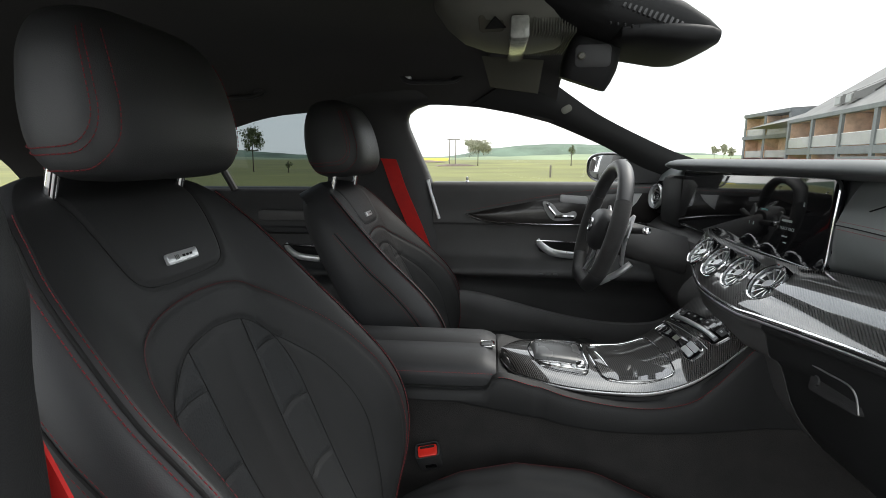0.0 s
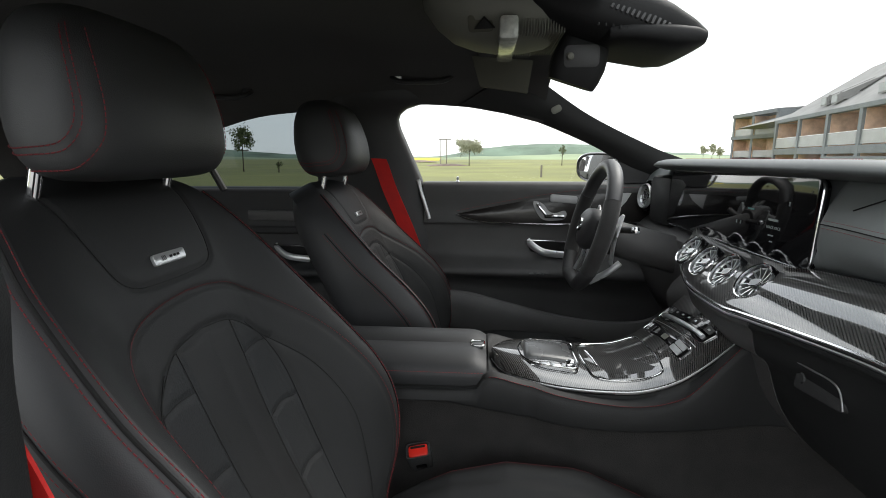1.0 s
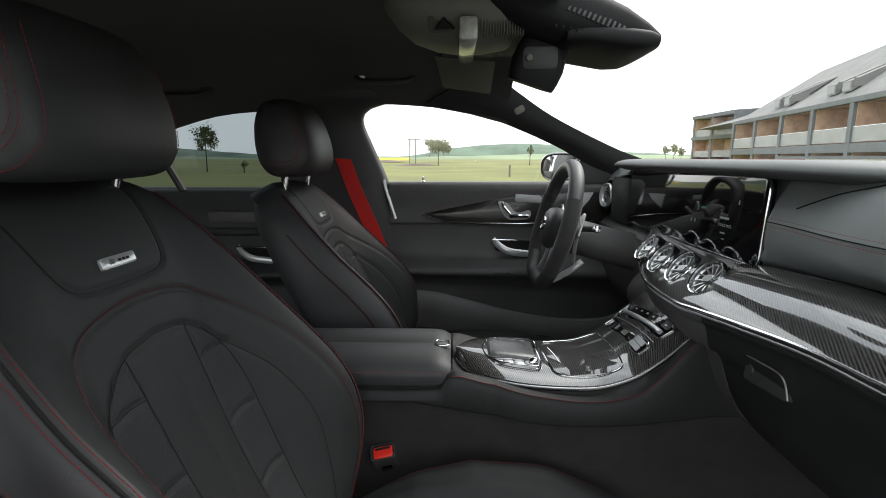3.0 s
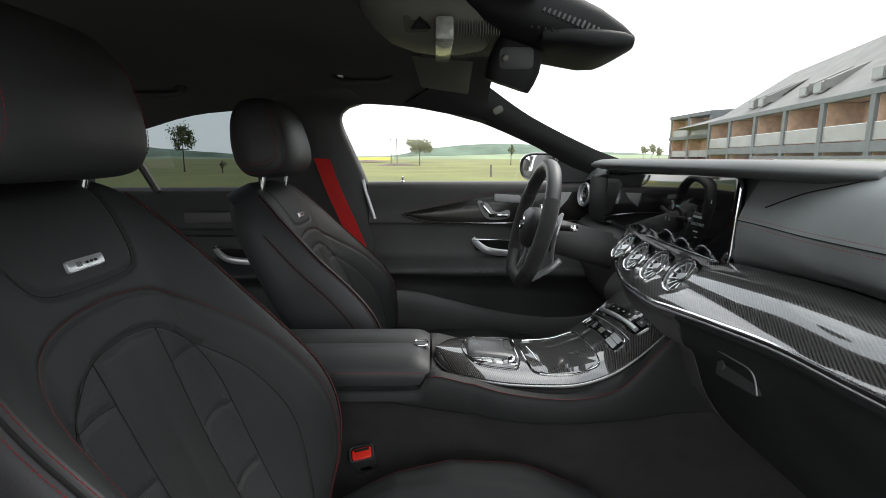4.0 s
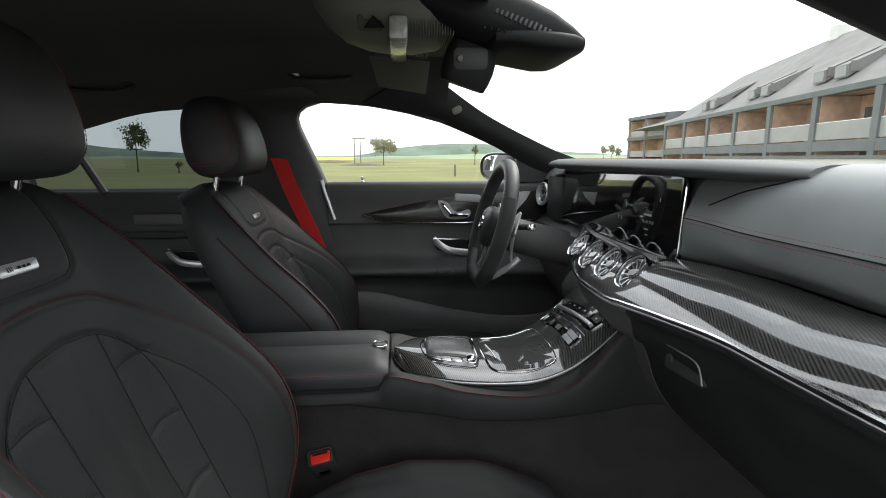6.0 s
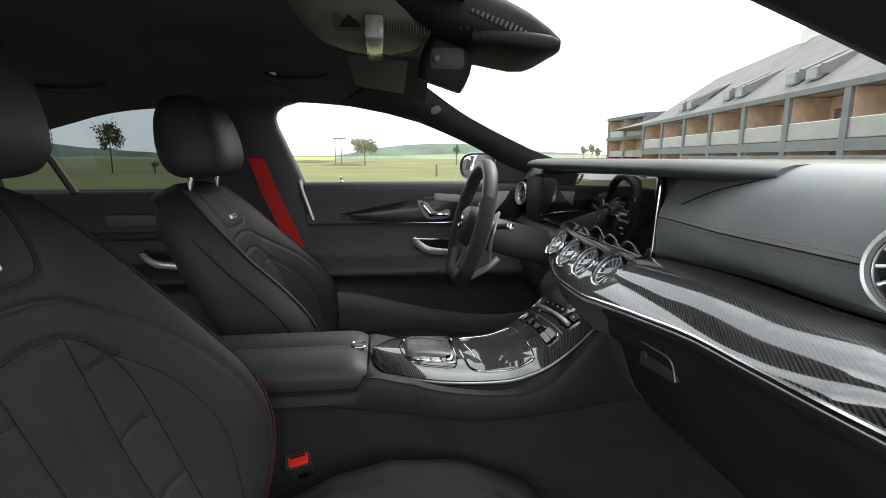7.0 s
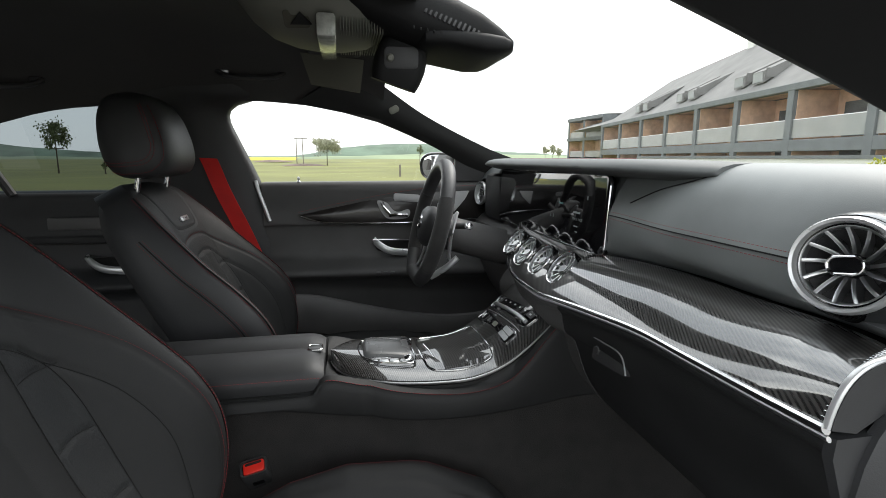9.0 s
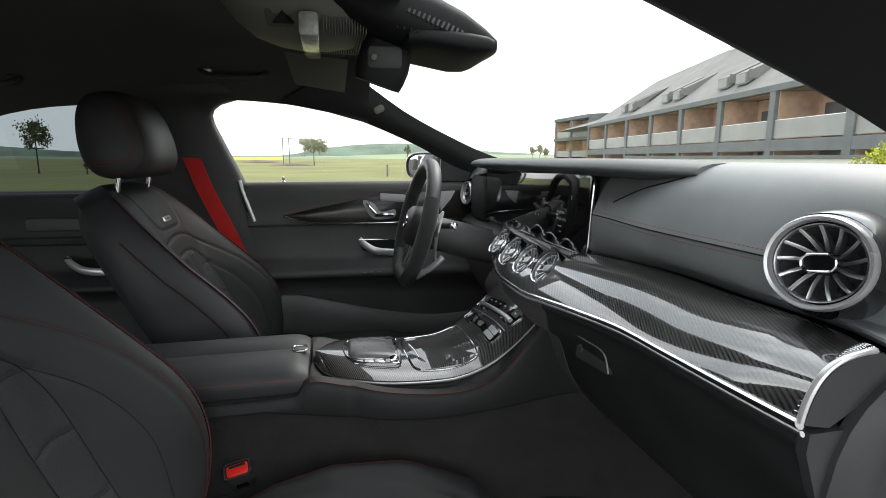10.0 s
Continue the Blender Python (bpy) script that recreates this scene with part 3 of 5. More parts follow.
part("shell", loft([squircle(*k) for k in ((0.04, 0.10, 1.355, 1.285), (0.10, 0.10, 1.346, 1.255), (0.16, 0.099, 1.340, 1.236), (0.22, 0.096, 1.318, 1.228), (0.26, 0.090, 1.300, 1.228), (0.295, 0.080, 1.278, 1.228), (0.318, 0.066, 1.260, 1.234), (0.326, 0.04, 1.250, 1.238))]), TRIMBLACK, cover)
for k in range(12):
    t = k / 11
    part("slat", moved(box(0, 0, 0, 0.0042, 0.004, 0.017 - 0.004 * t, 0.001), Matrix.Translation((0.166 + 0.082 * t, -0.0965 + 0.003 * t ** 1.5, 1.287 - 0.034 * t)) @ pose(0, 0, 0, -14, 28, 0)), PLASTIC, cover)
for k in range(9):
    part("hole", box(0.145 + 0.011 * k, -0.0985 + 0.0009 * k, 1.258 - 0.0014 * k, 0.003, 0.003, 0.005, 0.001), SEAM, cover)

rear = thing("rear_view_mirror", "black rear view mirror under the sensor cover", "mirror")
part("housing", loft([squircle(*k, 33, 0.6) for k in ((0.150, 0.05, 1.262, 1.238), (0.165, 0.090, 1.264, 1.234), (0.20, 0.100, 1.264, 1.231), (0.235, 0.104, 1.263, 1.225), (0.265, 0.106, 1.261, 1.220), (0.292, 0.105, 1.257, 1.221), (0.303, 0.100, 1.252, 1.225), (0.306, 0.08, 1.248, 1.230))]), TRIMBLACK, rear)

dc = thing("camera_box", "black plastic camera box hanging below the roof", "camera")
part("body", moved(loft([[(p[0], p[1], z) for p in rrect(0.088 - 9 * z * z, 0.066 - 9 * z * z, 0.020)] for z in (-0.034, -0.031, -0.02, 0.0, 0.022, 0.031, 0.034)]), Matrix.Translation((0.130, -0.02, 1.214)) @ pose(0, 0, 0, 6, 18, 0)), TRIMBLACK, dc)
part("window", moved(slab(rrect(0.056, 0.034, 0.008), 0.003, 0.001), facing((0.130, -0.0545, 1.220), (-0.05, -1, -0.12))), PLASTIC, dc)
part("lens", moved(lathe([(0.0004, 0.003), (0.004, 0.0025), (0.006, 0.0), (0.0065, -0.003)], 16), facing((0.112, -0.056, 1.22), (-0.05, -1, -0.12))), GREYPLASTIC, dc)
part("arm", sweep([(0.128, 0.0, 1.24), (0.12, 0.01, 1.27), (0.11, 0.02, 1.30)], 0.016, 0.012, n=10), PLASTIC, dc)


# ---- dashboard ----
chrome_edge = curve([(-0.68, 0.328, 0.890), (-0.6, 0.346, 0.877), (-0.5, 0.359, 0.867), (-0.4, 0.366, 0.860), (-0.27, 0.367, 0.845), (-0.16, 0.366, 0.831), (-0.08, 0.365, 0.822), (0.06, 0.371, 0.822), (0.14, 0.387, 0.842), (0.20, 0.412, 0.866), (0.24, 0.445, 0.892)])
carbon_top = curve([(-0.68, 0.380, 0.935), (-0.6, 0.418, 0.927), (-0.48, 0.448, 0.916), (-0.35, 0.456, 0.914), (-0.18, 0.457, 0.903), (-0.10, 0.455, 0.894), (0.06, 0.456, 0.892), (0.2, 0.462, 0.893), (0.24, 0.466, 0.897)])
dash = thing("dashboard", "black leather dashboard with red seams and carbon trim", "dashboard")


def dash_rows(y0, y1, n, profile):
    return [profile(y) for y in np.linspace(y0, y1, n)]


def recess(y):
    """How far the pad stands back beside the display."""
    k = float(np.interp(y, [-0.37, -0.17], [0, 1]))
    return 0.019 * k * k * (3 - 2 * k) + float(np.interp(y, [-0.166, -0.153], [0, 0.017]))


def pad_profile(y):
    inset = recess(y)
    end = 0.03 * max(0.0, (-y - 0.60) / 0.10) ** 2
    pts = sm([(1.02, 0.985), (0.85, 1.018), (0.66, 1.046), (0.55, 1.053), (0.500, 1.049), (0.466, 1.030), (0.446, 1.000), (0.433, 0.968)], 5)
    return [(p[0] + inset * (p[0] < 0.6) - end * (p[0] < 0.6), y, p[1] - 0.012 * max(0.0, (-y - 0.5) / 0.2) ** 2) for p in pts] + [(0.60, y, 0.95), (1.02, y, 0.93)]


part("upper_pad", loft(dash_rows(-0.68, 0.70, 220, pad_profile)), NAPPA_LIT, dash)


def lower_pad_profile(y):
    tx, tz = carbon_top(y)
    inset = recess(y)
    pts = sm([(0.4345 + inset, 0.9675), (0.4335 + inset * 0.96, 0.958), (0.437 + inset * 0.8, 0.935), (tx + 0.004, tz + 0.008), (tx + 0.02, tz - 0.004)], 4)
    return [(p[0], y, p[1]) for p in pts] + [(0.62, y, tz), (0.62, y, 0.965)]


part("lower_pad", loft(dash_rows(-0.68, 0.62, 220, lower_pad_profile)), NAPPA_LIT, dash)


def carbon_profile(y):
    (cx, cz), (tx, tz) = chrome_edge(y), carbon_top(y)
    a, b = np.array((tx, tz)), np.array((cx, cz))
    n = np.array((-(a - b)[1], (a - b)[0]))
    n = n / np.linalg.norm(n)
    out = []
    for t in np.linspace(0, 1, 29):
        out.append(a * (1 - t) + b * t + n * 0.016 * math.sin(math.pi * t) ** 0.9)
    return [(p[0], y, p[1]) for p in out] + [(cx + 0.02, y, cz - 0.004), (tx + 0.03, y, tz - 0.012)]


VENT_SPOTS = [(0.3975, -0.118, 0.871), (0.3985, -0.022, 0.867), (0.3995, 0.066, 0.867), (0.4025, 0.146, 0.873)]
VENT_WAY = np.array((-0.782, -0.03, 0.622))


def open_at_vents(geo):
    """Leaves out the faces of the trim that lie inside a vent."""
    v = np.array(geo[0], float)
    keep = []
    for q in geo[1]:
        c = v[list(q)].mean(axis=0)
        inside = False
        for spot in VENT_SPOTS:
            d = c - np.array(spot)
            along = float(d @ VENT_WAY)
            inside = inside or (abs(along) < 0.022 and np.linalg.norm(d - VENT_WAY * along) < 0.0315)
        if not inside:
            keep.append(q)
    return geo[0], keep


part("carbon_trim", open_at_vents(loft(dash_rows(-0.675, 0.235, 300, carbon_profile))), CARBON, dash, "glossy carbon fibre dashboard trim")
edge = [(chrome_edge(y)[0] - 0.001, y, chrome_edge(y)[1] - 0.001) for y in np.linspace(-0.677, 0.24, 90)]
part("chrome_strip", sweep(edge, 0.0028, 0.0042, up=(-0.5, 0, 1)), CHROME, dash, "polished chrome strip")
part("chrome_strip_lower", sweep([(p[0] + 0.0035, p[1], p[2] - 0.0075) for p in edge], 0.0016, 0.0024, up=(-0.5, 0, 1)), SATIN, dash)
end_curve = [(p[0] - 0.001, -0.677, p[2]) for p in carbon_profile(-0.676)[:29:2]]
part("end_plate", loft([[(p[0] + 0.0015, y, p[2] - 0.0015) for p in carbon_profile(-0.676)] for y in (-0.6745, -0.6785)]), FLINT, dash)
part("chrome_end", sweep(end_curve, 0.0022, 0.0026, up=(0, 1, 0)), BRIGHT, dash, "ribbed satin end trim")
part("end_ribs", join(*[box(end_curve[0][0] * (1 - t) + end_curve[14][0] * t, -0.674, float(np.interp(t, np.linspace(0, 1, 15), [p[2] for p in end_curve])) + 0.002, 0.0014, 0.007, 0.003, 0.0004, 1) for t in np.linspace(0.03, 0.97, 26)]), CHROME, dash)


def lower_profile(y):
    cx, cz = chrome_edge(y)
    k = float(np.interp(y, [-0.70, -0.3, -0.1], [1.0, 0.9, 0.55]))
    pts = sm([(cx + 0.006, cz - 0.009), (cx + 0.004, cz - 0.018), (cx + 0.012, cz - 0.028), (cx + 0.02, cz - 0.06), (0.405, 0.755), (0.435, 0.68), (0.50, 0.61), (0.62, 0.56)], 4)
    return [(p[0], y, p[1]) for p in pts] + [(0.70, y, 0.60), (0.60, y, cz - 0.01)]


part("glovebox_body", loft(dash_rows(-0.674, -0.168, 40, lower_profile)), LEATHER, dash)
part("centre_panel", loft(dash_rows(-0.164, 0.26, 30, lower_profile)), DOORSKIN_LIT, dash)
part("knee_panel", loft([[(0.50, y, 0.90), (0.455, y, 0.86), (0.45, y, 0.80), (0.47, y, 0.70), (0.54, y, 0.60), (0.66, y, 0.56), (0.66, y, 0.9)] for y in np.linspace(0.262, 0.70, 20)]), DOORSKIN_LIT, dash)
lt = part("glovebox_latch", moved(slab(rrect(0.085, 0.034, 0.006), 0.012, 0.002), facing((0.389, -0.305, 0.785), (-1, -0.05, 0.16), 4)), PLASTIC, dash, "black glovebox latch with chrome edge")
part("latch_rim", sweep(sm([(0.384, -0.262, 0.800), (0.382, -0.30, 0.803), (0.380, -0.338, 0.806), (0.384, -0.348, 0.797), (0.387, -0.352, 0.776)], 5), 0.0009, 0.0013), SATIN, lt)
part("latch_lock", moved(lathe([(0.0004, 0.002), (0.006, 0.002), (0.007, 0.0)], 14), facing((0.381, -0.285, 0.786), (-1, 0, 0.1))), PLASTIC, lt)
# end cap of the dashboard in the door opening
cap = part("end_cap", moved(loft([[(0.545 + (0.197 * s) * math.copysign(abs(math.cos(a)) ** 0.62, math.cos(a)), 0.792 + (0.147 * s) * math.copysign(abs(math.sin(a)) ** 0.62, math.sin(a)), d) for a in np.linspace(0, 2 * math.pi, 41)[:-1]] for s, d in ((1.0, 0.0), (1.0, 0.008), (0.97, 0.014), (0.86, 0.017), (0.80, 0.013), (0.74, 0.016), (0.6, 0.024), (0.3, 0.03), (0.02, 0.032))]), Matrix.Translation((0, -0.676, 0)) @ pose(0, 0, 0, 90)), FLINT, dash, "smooth grey-black end cover")
part("end_wall", loft([[(xx, -0.672, z), (xx, -0.680, z), (0.60, -0.680, z), (0.60, -0.672, z)] for xx, z in ((0.50, 0.60), (0.435, 0.68), (0.395, 0.755), (0.345, 0.835), (0.333, 0.868), (0.334, 0.882))]), FLINT, dash)
# seams of the pad
seam_y = np.linspace(-0.67, -0.167, 70)
part("seam_line", sweep([(0.4328 + recess(y), y, 0.9677) for y in seam_y], 0.0005, 0.0008), SEAM, dash)
part("stitching", dashes([(0.4350 + recess(y), y, 0.9730) for y in seam_y], lift=(-0.8, 0, 0.5), width=0.0007), STITCH, dash, "red stitching along a pad seam")
part("stitching", dashes([(0.4328 + recess(y), y, 0.9625) for y in seam_y], lift=(-1, 0, 0.1), width=0.0006), STITCH, dash, "red stitching along a pad seam")
part("stitching", dashes([(0.60, y, 1.0518 - 0.012 * max(0.0, (-y - 0.5) / 0.2) ** 2) for y in np.linspace(-0.66, -0.38, 40)], lift=(0, 0, 1), width=0.0009), STITCH, dash, "red stitching along a pad seam")
pad_x = curve([(0.968, 0.433), (1.000, 0.446), (1.030, 0.466), (1.049, 0.500)])
hood_seam = [(pad_x(z) + recess(y) - 0.0006, y, z) for y, z in [(p[0], p[1]) for p in sm([(-0.376, 1.0485), (-0.374, 1.040), (-0.343, 1.029), (-0.286, 1.015), (-0.222, 0.992)], 8)]]
part("hood_seam", sweep(hood_seam, 0.0009, 0.0012, up=(-1, 0, 0.3)), SEAM, dash, "dark curved seam below the hood end")


hood_rings = []
for y in np.linspace(-0.378, 0.56, 150):
    e = min(1.0, max(0.0, (-y - 0.19) / 0.188))
    l = max(0.0, (y - 0.40) / 0.16)
    fx = 0.412 + 0.060 * e ** 1.9 + 0.05 * l ** 2
    k = 1.0 - 0.12 * e ** 2.0 - 0.4 * l ** 2
    top = 1.0580 - 0.0052 * e ** 1.5 - 0.014 * l ** 2
    hood_rings.append([(0.62, y, 1.048), (0.54, y, top - 0.001), (fx + 0.050, y, top), (fx + 0.024, y, top - 0.0015 * k), (fx + 0.009, y, top - 0.0055 * k), (fx + 0.001, y, top - 0.0115 * k), (fx, y, top - 0.0155 * k), (fx + 0.004, y, top - 0.0185 * k), (fx + 0.016, y, top - 0.022 * k), (max(0.464, fx + 0.034), y, top - 0.028 * k), (0.62, y, 1.015)])
part("instrument_hood", loft(hood_rings), HOODSKIN_LIT, dash, "leather hood over the displays", angle=70)
part("stitching", dashes([(0.475, y, 1.0582) for y in np.linspace(-0.20, 0.40, 60)], lift=(0, 0, 1), width=0.0010), STITCH, dash, "red stitching along the hood edge")

# wide display
disp = thing("wide_display", "wide black glass display with a chrome frame", "display screen", facing((0.459, 0.146, 0.962), (-0.9981, 0.0, 0.062)))
outline = rrect(0.596, 0.136, 0.017, 8)
part("glass", slab(outline, 0.010, 0.0015), SCREENGLASS, disp)
part("frame", sweep([(-0.27, -0.068, -0.002)] + [(p[0], p[1], -0.002) for p in outline[27:36] + outline[0:9]] + [(-0.27, 0.068, -0.002)], 0.0015, 0.0032), CHROME, disp, "thin silver frame")
part("back_shell", slab(rrect(0.54, 0.10, 0.02), 0.035), PLASTIC, disp).matrix_local = Matrix.Translation((0, 0, -0.011))


def bar_on(parent, x, y, w, h, mat, name="icon"):
    return part(name, ([(x - w / 2, y - h / 2, 0.0006), (x + w / 2, y - h / 2, 0.0006), (x + w / 2, y + h / 2, 0.0006), (x - w / 2, y + h / 2, 0.0006)], [(0, 1, 2, 3)]), mat, parent, smooth=False)


def lettering(name, text, size, mat, parent, m):
    cu = bpy.data.curves.new(name, "FONT")
    cu.body, cu.size, cu.align_x, cu.extrude = text, size, "CENTER", 0.0001
    tmp = bpy.data.objects.new("tmp", cu)
    me = bpy.data.meshes.new_from_object(tmp)
    bpy.data.objects.remove(tmp)
    me.materials.append(mat)
    ob = new(name, me)
    ob.parent, ob.matrix_local = parent, m
    return ob


DX = -0.038
for x, y, w, h, m in ((DX + 0.224, -0.004, 0.030, 0.004, ICON), (DX + 0.262, 0.026, 0.004, 0.007, ICON), (DX + 0.150, 0.008, 0.022, 0.003, ICON_TEAL), (DX + 0.224, -0.030, 0.016, 0.0025, ICON), (DX + 0.228, -0.040, 0.010, 0.002, ICON), (DX + 0.12, -0.02, 0.004, 0.006, ICON), (DX + 0.105, -0.02, 0.004, 0.006, ICON)):
    bar_on(disp, x, y, w, h, m)
lettering("menu_text", "TRACK PACE", 0.0072, ICON, disp, Matrix.Translation((0.190, -0.019, 0.0007)))


# ---- air vents ----
def vent(r, label, blades=14, big=0):
    v = thing("air_vent", label, "air vent", group="dashboard air vents")
    zf = 1.0 if big else 0.42
    part("housing", lathe([(r * 0.80, -0.004), (r * (0.96 + 0.04 * big), -0.004), (r * (1.0 + 0.035 * big), -0.008), (r * (1.0 + 0.08 * big), -0.016), (r * (0.95 + 0.25 * big), -0.040), (r * 0.4, -0.045)], 40), PIANO, v, "gloss black vent housing")
    part("ring", lathe([(r * 0.87, -0.010), (r * 0.875, -0.001), (r * 0.90, 0.003), (r * 0.96, 0.004), (r * 1.0, 0.001), (r * 1.015, -0.004), (r * 0.98, -0.007)], 48), BRIGHT if big else CHROME, v, "satin chrome outer ring")
    part("inner_ring", lathe([(r * 0.77, -0.010), (r * 0.80, -0.004), (r * 0.83, -0.003), (r * 0.855, -0.008)], 40), SATIN, v)
    part("funnel", lathe([(r * 0.86, -0.006), (r * 0.78, -0.014 * zf), (r * 0.50, -0.032 * zf), (r * 0.02, -0.036 * zf)], 32), PLASTIC, v)
    blade = None
    for k in range(blades):
        a = 2 * math.pi * k / blades
        if blade is None:
            geo = loft([[(r * (0.26 + 0.54 * t), w + 0.10 * r * t * t, (-0.022 + 0.014 * t) * zf + h * (0.6 + 0.4 * zf)) for w, h in ((-0.0014 * r / 0.036, 0.003), (0.0, 0.0036), (0.0014 * r / 0.036, 0.003), (0.0022, -0.012), (-0.0004, -0.012))] for t in np.linspace(0, 1, 6)])
            blade = part("blade", geo, SATIN, v)
            blade.matrix_local = pose(0, 0, 0, 0, 0, 0)
        else:
            b2 = new("blade", blade.data)
            b2.parent, b2.matrix_local = v, pose(0, 0, 0, 0, 0, math.degrees(a))
    part("hub", loft([[(p[0], p[1], z) for p in rrect(r * 0.62 * s, r * 0.36 * s, r * 0.17 * s, 5)] for s, z in ((0.9, -0.034 * zf), (1.0, -0.008 * zf), (0.96, -0.003 * zf))]), PIANO if big else SATIN, v, "" if not big else "gloss black centre knob")
    part("hub_rim", sweep([(p[0], p[1], -0.003) for p in rrect(r * 0.62, r * 0.36, r * 0.17, 5)], r * 0.035, r * 0.05, loop=True), CHROME, v)
    return v


first = vent(0.0345, "round turbine air vent with chrome ring in carbon trim", 12)
spots = VENT_SPOTS
first.matrix_world = facing(spots[0], (-0.78, -0.05, 0.62), 20)
for p in spots[1:]:
    copy_thing(first, facing(p, (-0.78, -0.02, 0.62), 20))
side = vent(0.0365, "large round turbine air vent at the dashboard end", 13, 1)
side.matrix_world = facing((0.392, -0.619, 0.981), (-0.91, -0.38, 0.16), 8)
copy_thing(side, facing((0.452, 0.628, 0.950), (-0.97, -0.18, 0.1), 0))
part("vent_pod", moved(lathe([(0.046, 0.0), (0.048, -0.01), (0.05, -0.08)], 32), facing((0.460, 0.628, 0.950), (-0.97, -0.05, 0.1))), LEATHER, dash)
part("vent_pod", moved(lathe([(0.0385, -0.008), (0.0415, -0.018), (0.0455, -0.045), (0.050, -0.08)], 36), facing((0.393, -0.618, 0.981), (-0.91, -0.38, 0.16))), PIANO, dash)
part("pod_panel", box(0.500, 0.522, 0.945, 0.090, 0.156, 0.136, 0.020), LEATHER, dash, "leather pod beside the display")


# ---- steering wheel ----
whl = thing("steering_wheel", "black leather and suede steering wheel with silver spokes", "steering wheel", Matrix.Translation((0.250, 0.392, 0.889)) @ pose(0, 0, 0, 0, -75, 0) @ pose(0, 0, 0, 0, 0, -90))
R = 0.156


def rim_point(a):
    x, y = R * math.sin(a), R * math.cos(a)
    return (x, max(y, -0.142), 0.0)


def rim_arc(a0, a1, n):
    return [rim_point(radians(a)) for a in np.linspace(a0, a1, n)]


part("rim_top", sweep(rim_arc(-62, 62, 30), 0.0180, 0.0185, n=18, up=(0, 0, 1)), RIMLEATHER, whl, "black leather rim top")
part("rim_grip", sweep(rim_arc(62, 128, 18), 0.0190, 0.0195, n=18, up=(0, 0, 1)), RIMSUEDE, whl, "suede grip")
part("rim_grip", sweep(rim_arc(-128, -62, 18), 0.0190, 0.0195, n=18, up=(0, 0, 1)), RIMSUEDE, whl, "suede grip")
part("rim_bottom", sweep(rim_arc(128, 232, 24), 0.0180, 0.0185, n=18, up=(0, 0, 1)), RIMLEATHER, whl, "flattened leather rim bottom")
hubg = loft([[(p[0] * s, p[1] * s - 0.006, z) for p in sm([(0.0, 0.052), (0.045, 0.046), (0.066, 0.022), (0.058, -0.016), (0.034, -0.046), (0.0, -0.056), (-0.034, -0.046), (-0.058, -0.016), (-0.066, 0.022), (-0.045, 0.046)], 4, True)] for s, z in ((0.9, -0.045), (1.0, -0.03), (1.0, 0.0), (0.93, 0.012), (0.75, 0.020), (0.4, 0.025), (0.02, 0.026))])
part("hub", hubg, RIMLEATHER, whl, "padded black leather hub")
part("emblem", moved(lathe([(0.0005, 0.003), (0.012, 0.003), (0.014, 0.0045), (0.0175, 0.004), (0.019, 0.0)], 28), Matrix.Translation((0, -0.002, 0.025))), CHROME, whl, "round chrome emblem")
for s in (-1, 1):
    sp = part("spoke", sweep(sm([(s * 0.055, 0.012, -0.006), (s * 0.09, 0.010, -0.010), (s * 0.138, 0.006, -0.004)], 5), 0.020, 0.006, n=10, up=(0, 0, 1)), SATIN, whl, "satin silver spoke")
    part("button_pad", box(s * 0.092, 0.010, 0.0, 0.045, 0.026, 0.010, 0.004), PIANO, sp)
    part("paddle", loft([[(s * (0.075 + 0.055 * t), 0.030 + 0.030 * t - w, -0.034), (s * (0.075 + 0.055 * t), -0.020 + 0.012 * t + w, -0.034), (s * (0.075 + 0.055 * t), -0.020 + 0.012 * t + w, -0.038), (s * (0.075 + 0.055 * t), 0.030 + 0.030 * t - w, -0.038)] for t, w in ((0, 0.006), (0.2, 0), (0.8, 0), (1.0, 0.008))]), SATIN, whl, "silver shift paddle")
    part("shift_paddle", sweep(sm([(s * 0.090, 0.034, -0.034), (s * 0.104, 0.020, -0.036), (s * 0.106, -0.03, -0.042), (s * 0.094, -0.066, -0.052)], 5), 0.012, 0.0045, n=10, up=(0, 0, 1)), BRIGHT, whl, "silver shift paddle")
    part("lower_trim", sweep(sm([(s * 0.093, -0.060, -0.073), (s * 0.084, -0.092, -0.054), (s * 0.060, -0.130, -0.026)], 5), 0.005, 0.008, n=10, up=(0, 1, 0)), BRIGHT, whl, "polished lower trim")
    part("lower_spoke", sweep(sm([(s * 0.022, -0.045, -0.008), (s * 0.03, -0.085, -0.010), (s * 0.042, -0.128, -0.004)], 5), 0.007, 0.005, n=8), BRIGHT, whl, "silver lower spoke")
col = thing("steering_column", "black steering column shroud with silver stalks", "steering column")
part("shroud", loft([[(0.275 + 0.22 * t, 0.392 + (0.048 + 0.006 * t) * math.cos(a), 0.868 - 0.06 * t + (0.046 + 0.004 * t) * math.sin(a)) for a in np.linspace(0, 2 * math.pi, 25)[:-1]] for t in np.linspace(0, 1, 6)]), DOORSKIN_LIT, col)
for s in (-1, 1):
    st = part("stalk", sweep([(0.30, 0.392 + s * 0.04, 0.885), (0.312, 0.392 + s * 0.10, 0.893), (0.318, 0.392 + s * 0.155, 0.900)], 0.008, n=10), PLASTIC, col)
    part("stalk_tip", moved(lathe([(0.0005, 0.010), (0.0062, 0.0085), (0.0085, 0.003), (0.0085, -0.010)], 16), facing((0.318, 0.392 + s * 0.160, 0.900), (0.05, s, 0.08))), CHROME, st)


# ---- centre console ----
con = thing("centre_console", "black leather centre console with carbon fibre top", "console")
